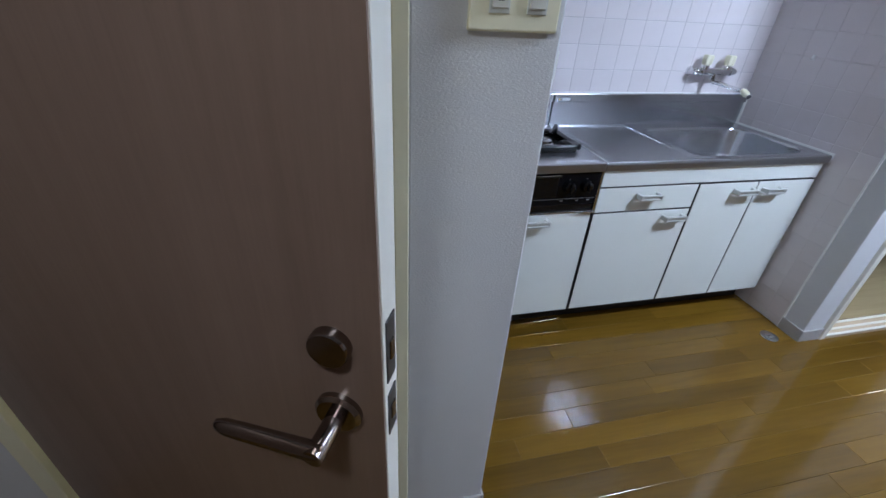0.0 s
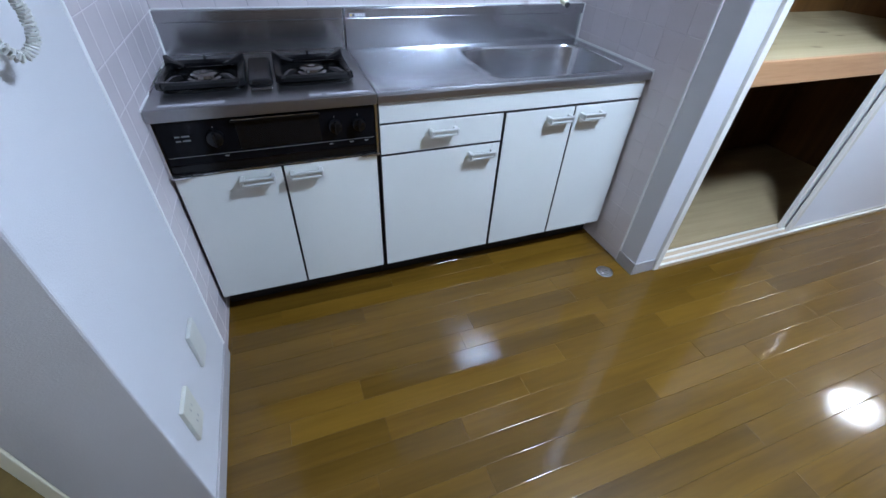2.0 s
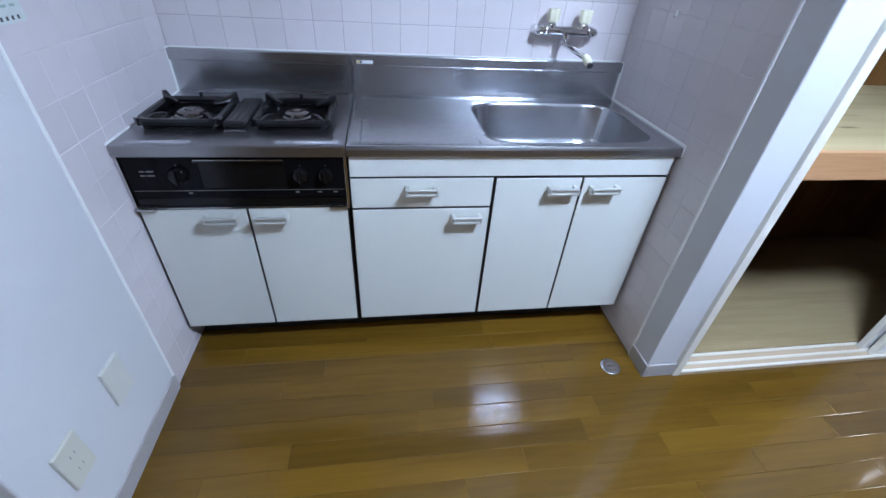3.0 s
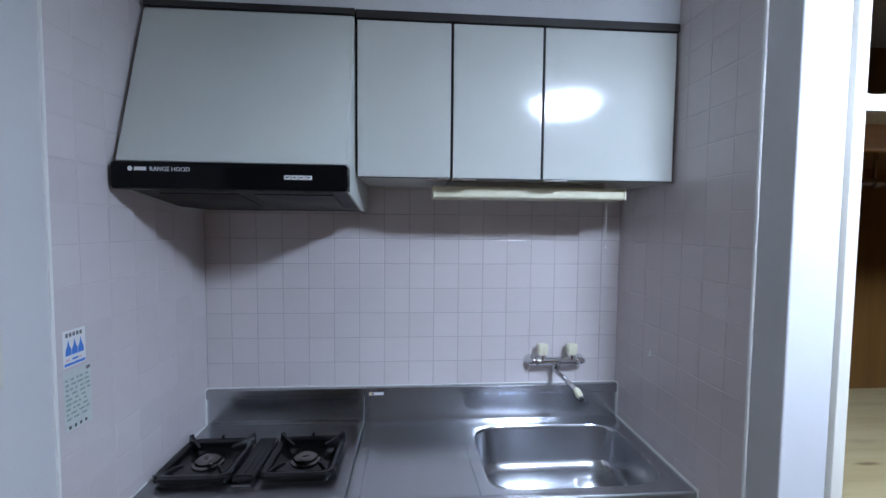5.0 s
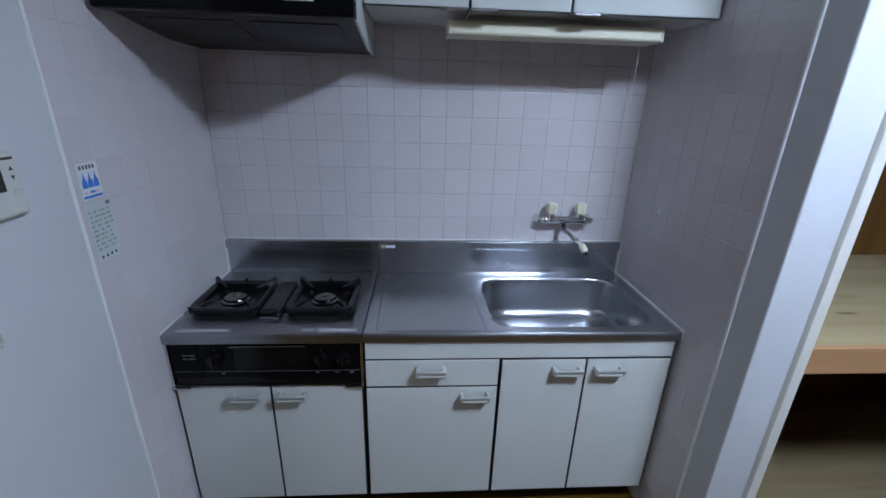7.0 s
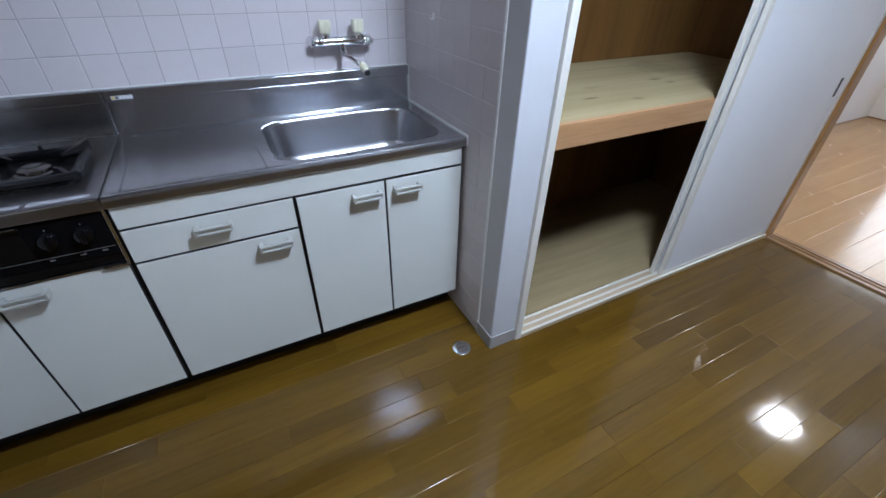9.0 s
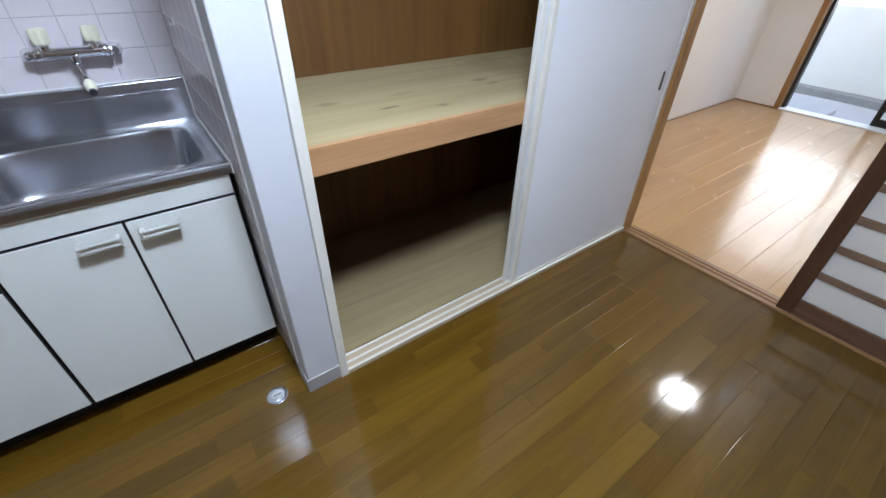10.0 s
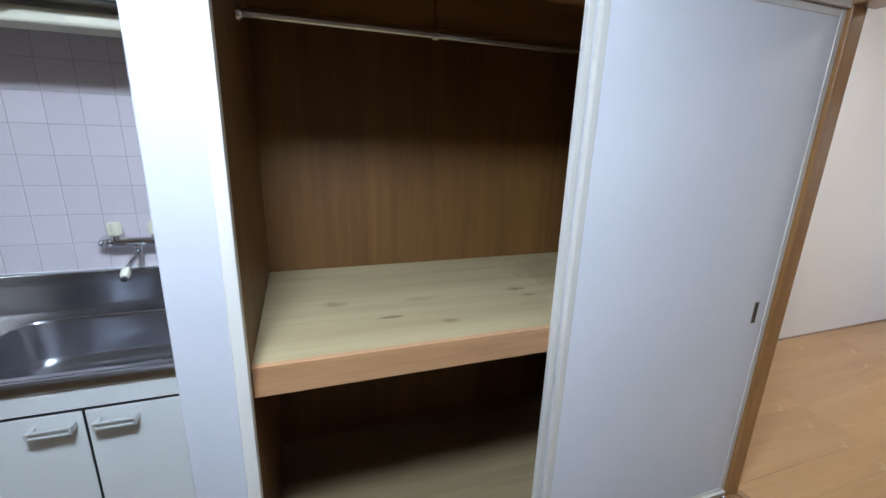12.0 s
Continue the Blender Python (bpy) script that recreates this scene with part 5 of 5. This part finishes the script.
for y0, x0 in ((-1.02, 6.955), (-1.19, 6.92)):
    s = part("sash", B(x0, x0 + 0.03, y0 - 0.045, y0, 0.012, WINTOP - 0.03, bevel=0.002), M_ALU_BLACK, window, "black sash stile")
    part("sash_rail", B(x0, x0 + 0.03, WIN0 + 0.03, y0 - 0.045, 0.012, 0.08, bevel=0.002), M_ALU_BLACK, s)
    g = part("pane", B(x0 + 0.012, x0 + 0.017, WIN0 + 0.03, y0 - 0.045, 0.08, WINTOP - 0.035), M_GLASS, s, "clear glass")
    g.visible_shadow = False

# ---- balcony and outdoors ----
structure("ground", B(-400, 500, -400, 400, -9.0, -8.8), M_CONCRETE, "grey ground far below the balcony")
structure("backdrop", B(75, 75.2, -60, 60, -8.8, 70), M_SKY, "bright white hazy sky in the distance")
structure("floor_balcony", B(RX1 + 0.12, 9.6, -3.5, 2.0, -0.25, -0.1), M_CONCRETE, "pale concrete balcony floor")


def parapet():
    """A parapet wall on a curve, with a gutter strip at its foot."""
    pts = [(8.45 - 0.16 * (y + 0.2) ** 2 if y < -0.2 else 8.45, y) for y in [1.6 - 0.2 * i for i in range(26)]]
    outer = [(x + 0.14, y) for x, y in pts]
    structure("wall_parapet", prism(bmesh.new(), pts + outer[::-1], "z", -0.1, 0.85), M_PARAPET, "pale painted curved balcony parapet")
    inner = [(x - 0.2, y) for x, y in pts]
    structure("trim_gutter", prism(bmesh.new(), inner + [(x - 0.001, y) for x, y in pts][::-1], "z", -0.1, -0.02), M_GUTTER, "grey damp concrete kerb along the parapet")


parapet()
solid("paving_slab", B(7.25, 7.6, -0.62, -0.32, -0.1, -0.05, bevel=0.006), M_CONCRETE, "pale concrete slab lying on the balcony", "slab")

# ---- small things on the floor ----
cover = thing("floor_cover", 1.498, -0.705, 0.0, "round steel floor cover beside the pillar", "floor cover")
part("cover_disc", disc(bmesh.new(), (1.498, -0.705, 0.0), (0, 0, 1), [(0.036, 0), (0.036, 0.003), (0.032, 0.005), (0.02, 0.0045), (0.001, 0.0045)], 32), M_STEEL_SHINY, cover)
part("cover_ring", disc(bmesh.new(), (1.498, -0.705, 0.0045), (0, 0, 1), [(0.018, 0), (0.018, 0.0014), (0.015, 0.0014)], 24), M_CHROME, cover)
part("cover_slot", B(1.485, 1.511, -0.707, -0.703, 0.0058, 0.0064), M_INK, cover)

# ---- pieces of floors and walls ----


def piece_mesh(name, lx, ly, lz, mat, profile):
    """A board or tile; profile: (inset, drop) of its worn edge, from the outside in."""
    bm = bmesh.new()
    x, y = lx / 2, ly / 2
    corners = ((-1, -1), (1, -1), (1, 1), (-1, 1))
    rows = [[bm.verts.new((sx * (x - inset), sy * (y - inset), z)) for sx, sy in corners] for inset, z in ((0, 0), *((a, lz - d) for a, d in profile))]
    for a, b in zip(rows, rows[1:]):
        for i in range(4):
            bm.faces.new((a[i], a[(i + 1) % 4], b[(i + 1) % 4], b[i]))
    bm.faces.new(rows[-1])
    me = bpy.data.meshes.new(name)
    bm.to_mesh(me)
    bm.free()
    me.materials.append(mat)
    return me


ROLLED = ((0, 0.0006), (0.0005, 0.00022), (0.001, 0.00009), (0.0016, 0.0))
TILE_EDGE = ((0, 0.0009), (0.0008, 0.0003), (0.002, 0.0))


def lay(name, me, parent, m):
    ob = new(name, me)
    ob.parent = parent
    ob.matrix_basis = Matrix.Translation(-ORIGIN[parent]) @ m
    return ob


# kitchen floor: strips along x
floor = structure("floor", B(-1.2, 3.425, SOUTH, 0.0, -0.06, -0.0035), M_FLOOR_BED, "glossy amber brown wooden strip floor")
PITCH, GAP = 0.0757, 0.00035
rng = random.Random(7)
LENGTHS = (0.4545, 0.606, 0.909, 0.909)
boards = {n: piece_mesh("board", n - GAP, PITCH - GAP, 0.0035, M_FLOOR, ROLLED) for n in LENGTHS}
first = -0.966 + PITCH * 14
far = bmesh.new()
for row in range(0, 41):
    y = first - PITCH * (row + 0.5)
    if y > -0.02 or y < SOUTH + 0.02:
        continue
    x = -1.2 - rng.random() * 0.5
    while x < 3.42:
        n = rng.choice(LENGTHS)
        if y > -2.0 and x > -0.75 and x + n < 3.424:
            lay("floorboard", boards[n], floor, pose(x + n / 2, y, -0.0035, rng.uniform(-0.08, 0.08), rng.uniform(-0.02, 0.02)))
        elif x + n > -1.2:
            box(far, max(x, -1.2) + GAP, min(x + n, 3.424) - GAP, y - (PITCH - GAP) / 2, y + (PITCH - GAP) / 2, -0.0035, 0.0)
        x += n
tagged(part("floorboards", far, M_FLOOR, floor, "", False), kind="stuff")

# next room's floor: wider boards along x
floor_room = structure("floor_room", B(3.522, RX1, SOUTH, RY1, -0.06, -0.0035), M_ROOM_BED, "glossy pale wooden room floor")
RP = 0.145
room_boards = {n: piece_mesh("board", n - 0.0006, RP - 0.0006, 0.0035, M_ROOM_FLOOR, ROLLED) for n in (0.606, 0.909, 1.212)}
for row in range(21):
    y = RY1 - RP * (row + 0.5)
    if y < SOUTH:
        break
    x = 3.522 - rng.random() * 0.0
    ends = []
    while x < RX1 - 0.01:
        n = rng.choice((0.606, 0.909, 1.212))
        if x + n > RX1:
            n = RX1 - x
            me = piece_mesh("board", n - 0.0006, RP - 0.0006, 0.0035, M_ROOM_FLOOR, ROLLED)
        else:
            me = room_boards[n]
        lay("floorboard", me, floor_room, pose(x + n / 2, y, -0.0035))
        x += n

# wall tiles
TP, TG = 0.0956, 0.002
tile = piece_mesh("tile", TP - TG, TP - TG, 0.006, M_TILE, TILE_EDGE)
cut = {}


def tile_at(parent, m, w, h):
    key = (round(w, 3), round(h, 3))
    if key not in cut:
        cut[key] = tile if abs(w - TP) < 0.001 and abs(h - TP) < 0.001 else piece_mesh("tile", w - TG, h - TG, 0.006, M_TILE, TILE_EDGE)
    lay("tile", cut[key], parent, m)


def cells(lo, hi, start):
    """Cuts a stretch into tile widths that fall on one grid."""
    k = math.floor((lo - start) / TP)
    out = []
    a = start + k * TP
    while a < hi - 0.004:
        b = a + TP
        c, d = max(a, lo), min(b, hi)
        if d - c > 0.008:
            out.append((c, d))
        a = b
    return out


back = bpy.data.objects["wall_kitchen_back"]
for z0, z1 in cells(0.75, 1.72, 0.902):
    for x0, x1 in cells(0.0, 1.6, -0.004):
        tile_at(back, pose((x0 + x1) / 2, 0.006, (z0 + z1) / 2, 90, 0, 0), x1 - x0, z1 - z0)
for z0, z1 in cells(0.0, CEIL, 0.902):
    for y0, y1 in cells(TILE_END + 0.003, 0.0, -0.002):
        tile_at(wall_left, pose(-0.006, (y0 + y1) / 2, (z0 + z1) / 2, 90, 0, 90), y1 - y0, z1 - z0)
        tile_at(wall_right, pose(1.606, (y0 + y1) / 2, (z0 + z1) / 2, 90, 0, -90), y1 - y0, z1 - z0)
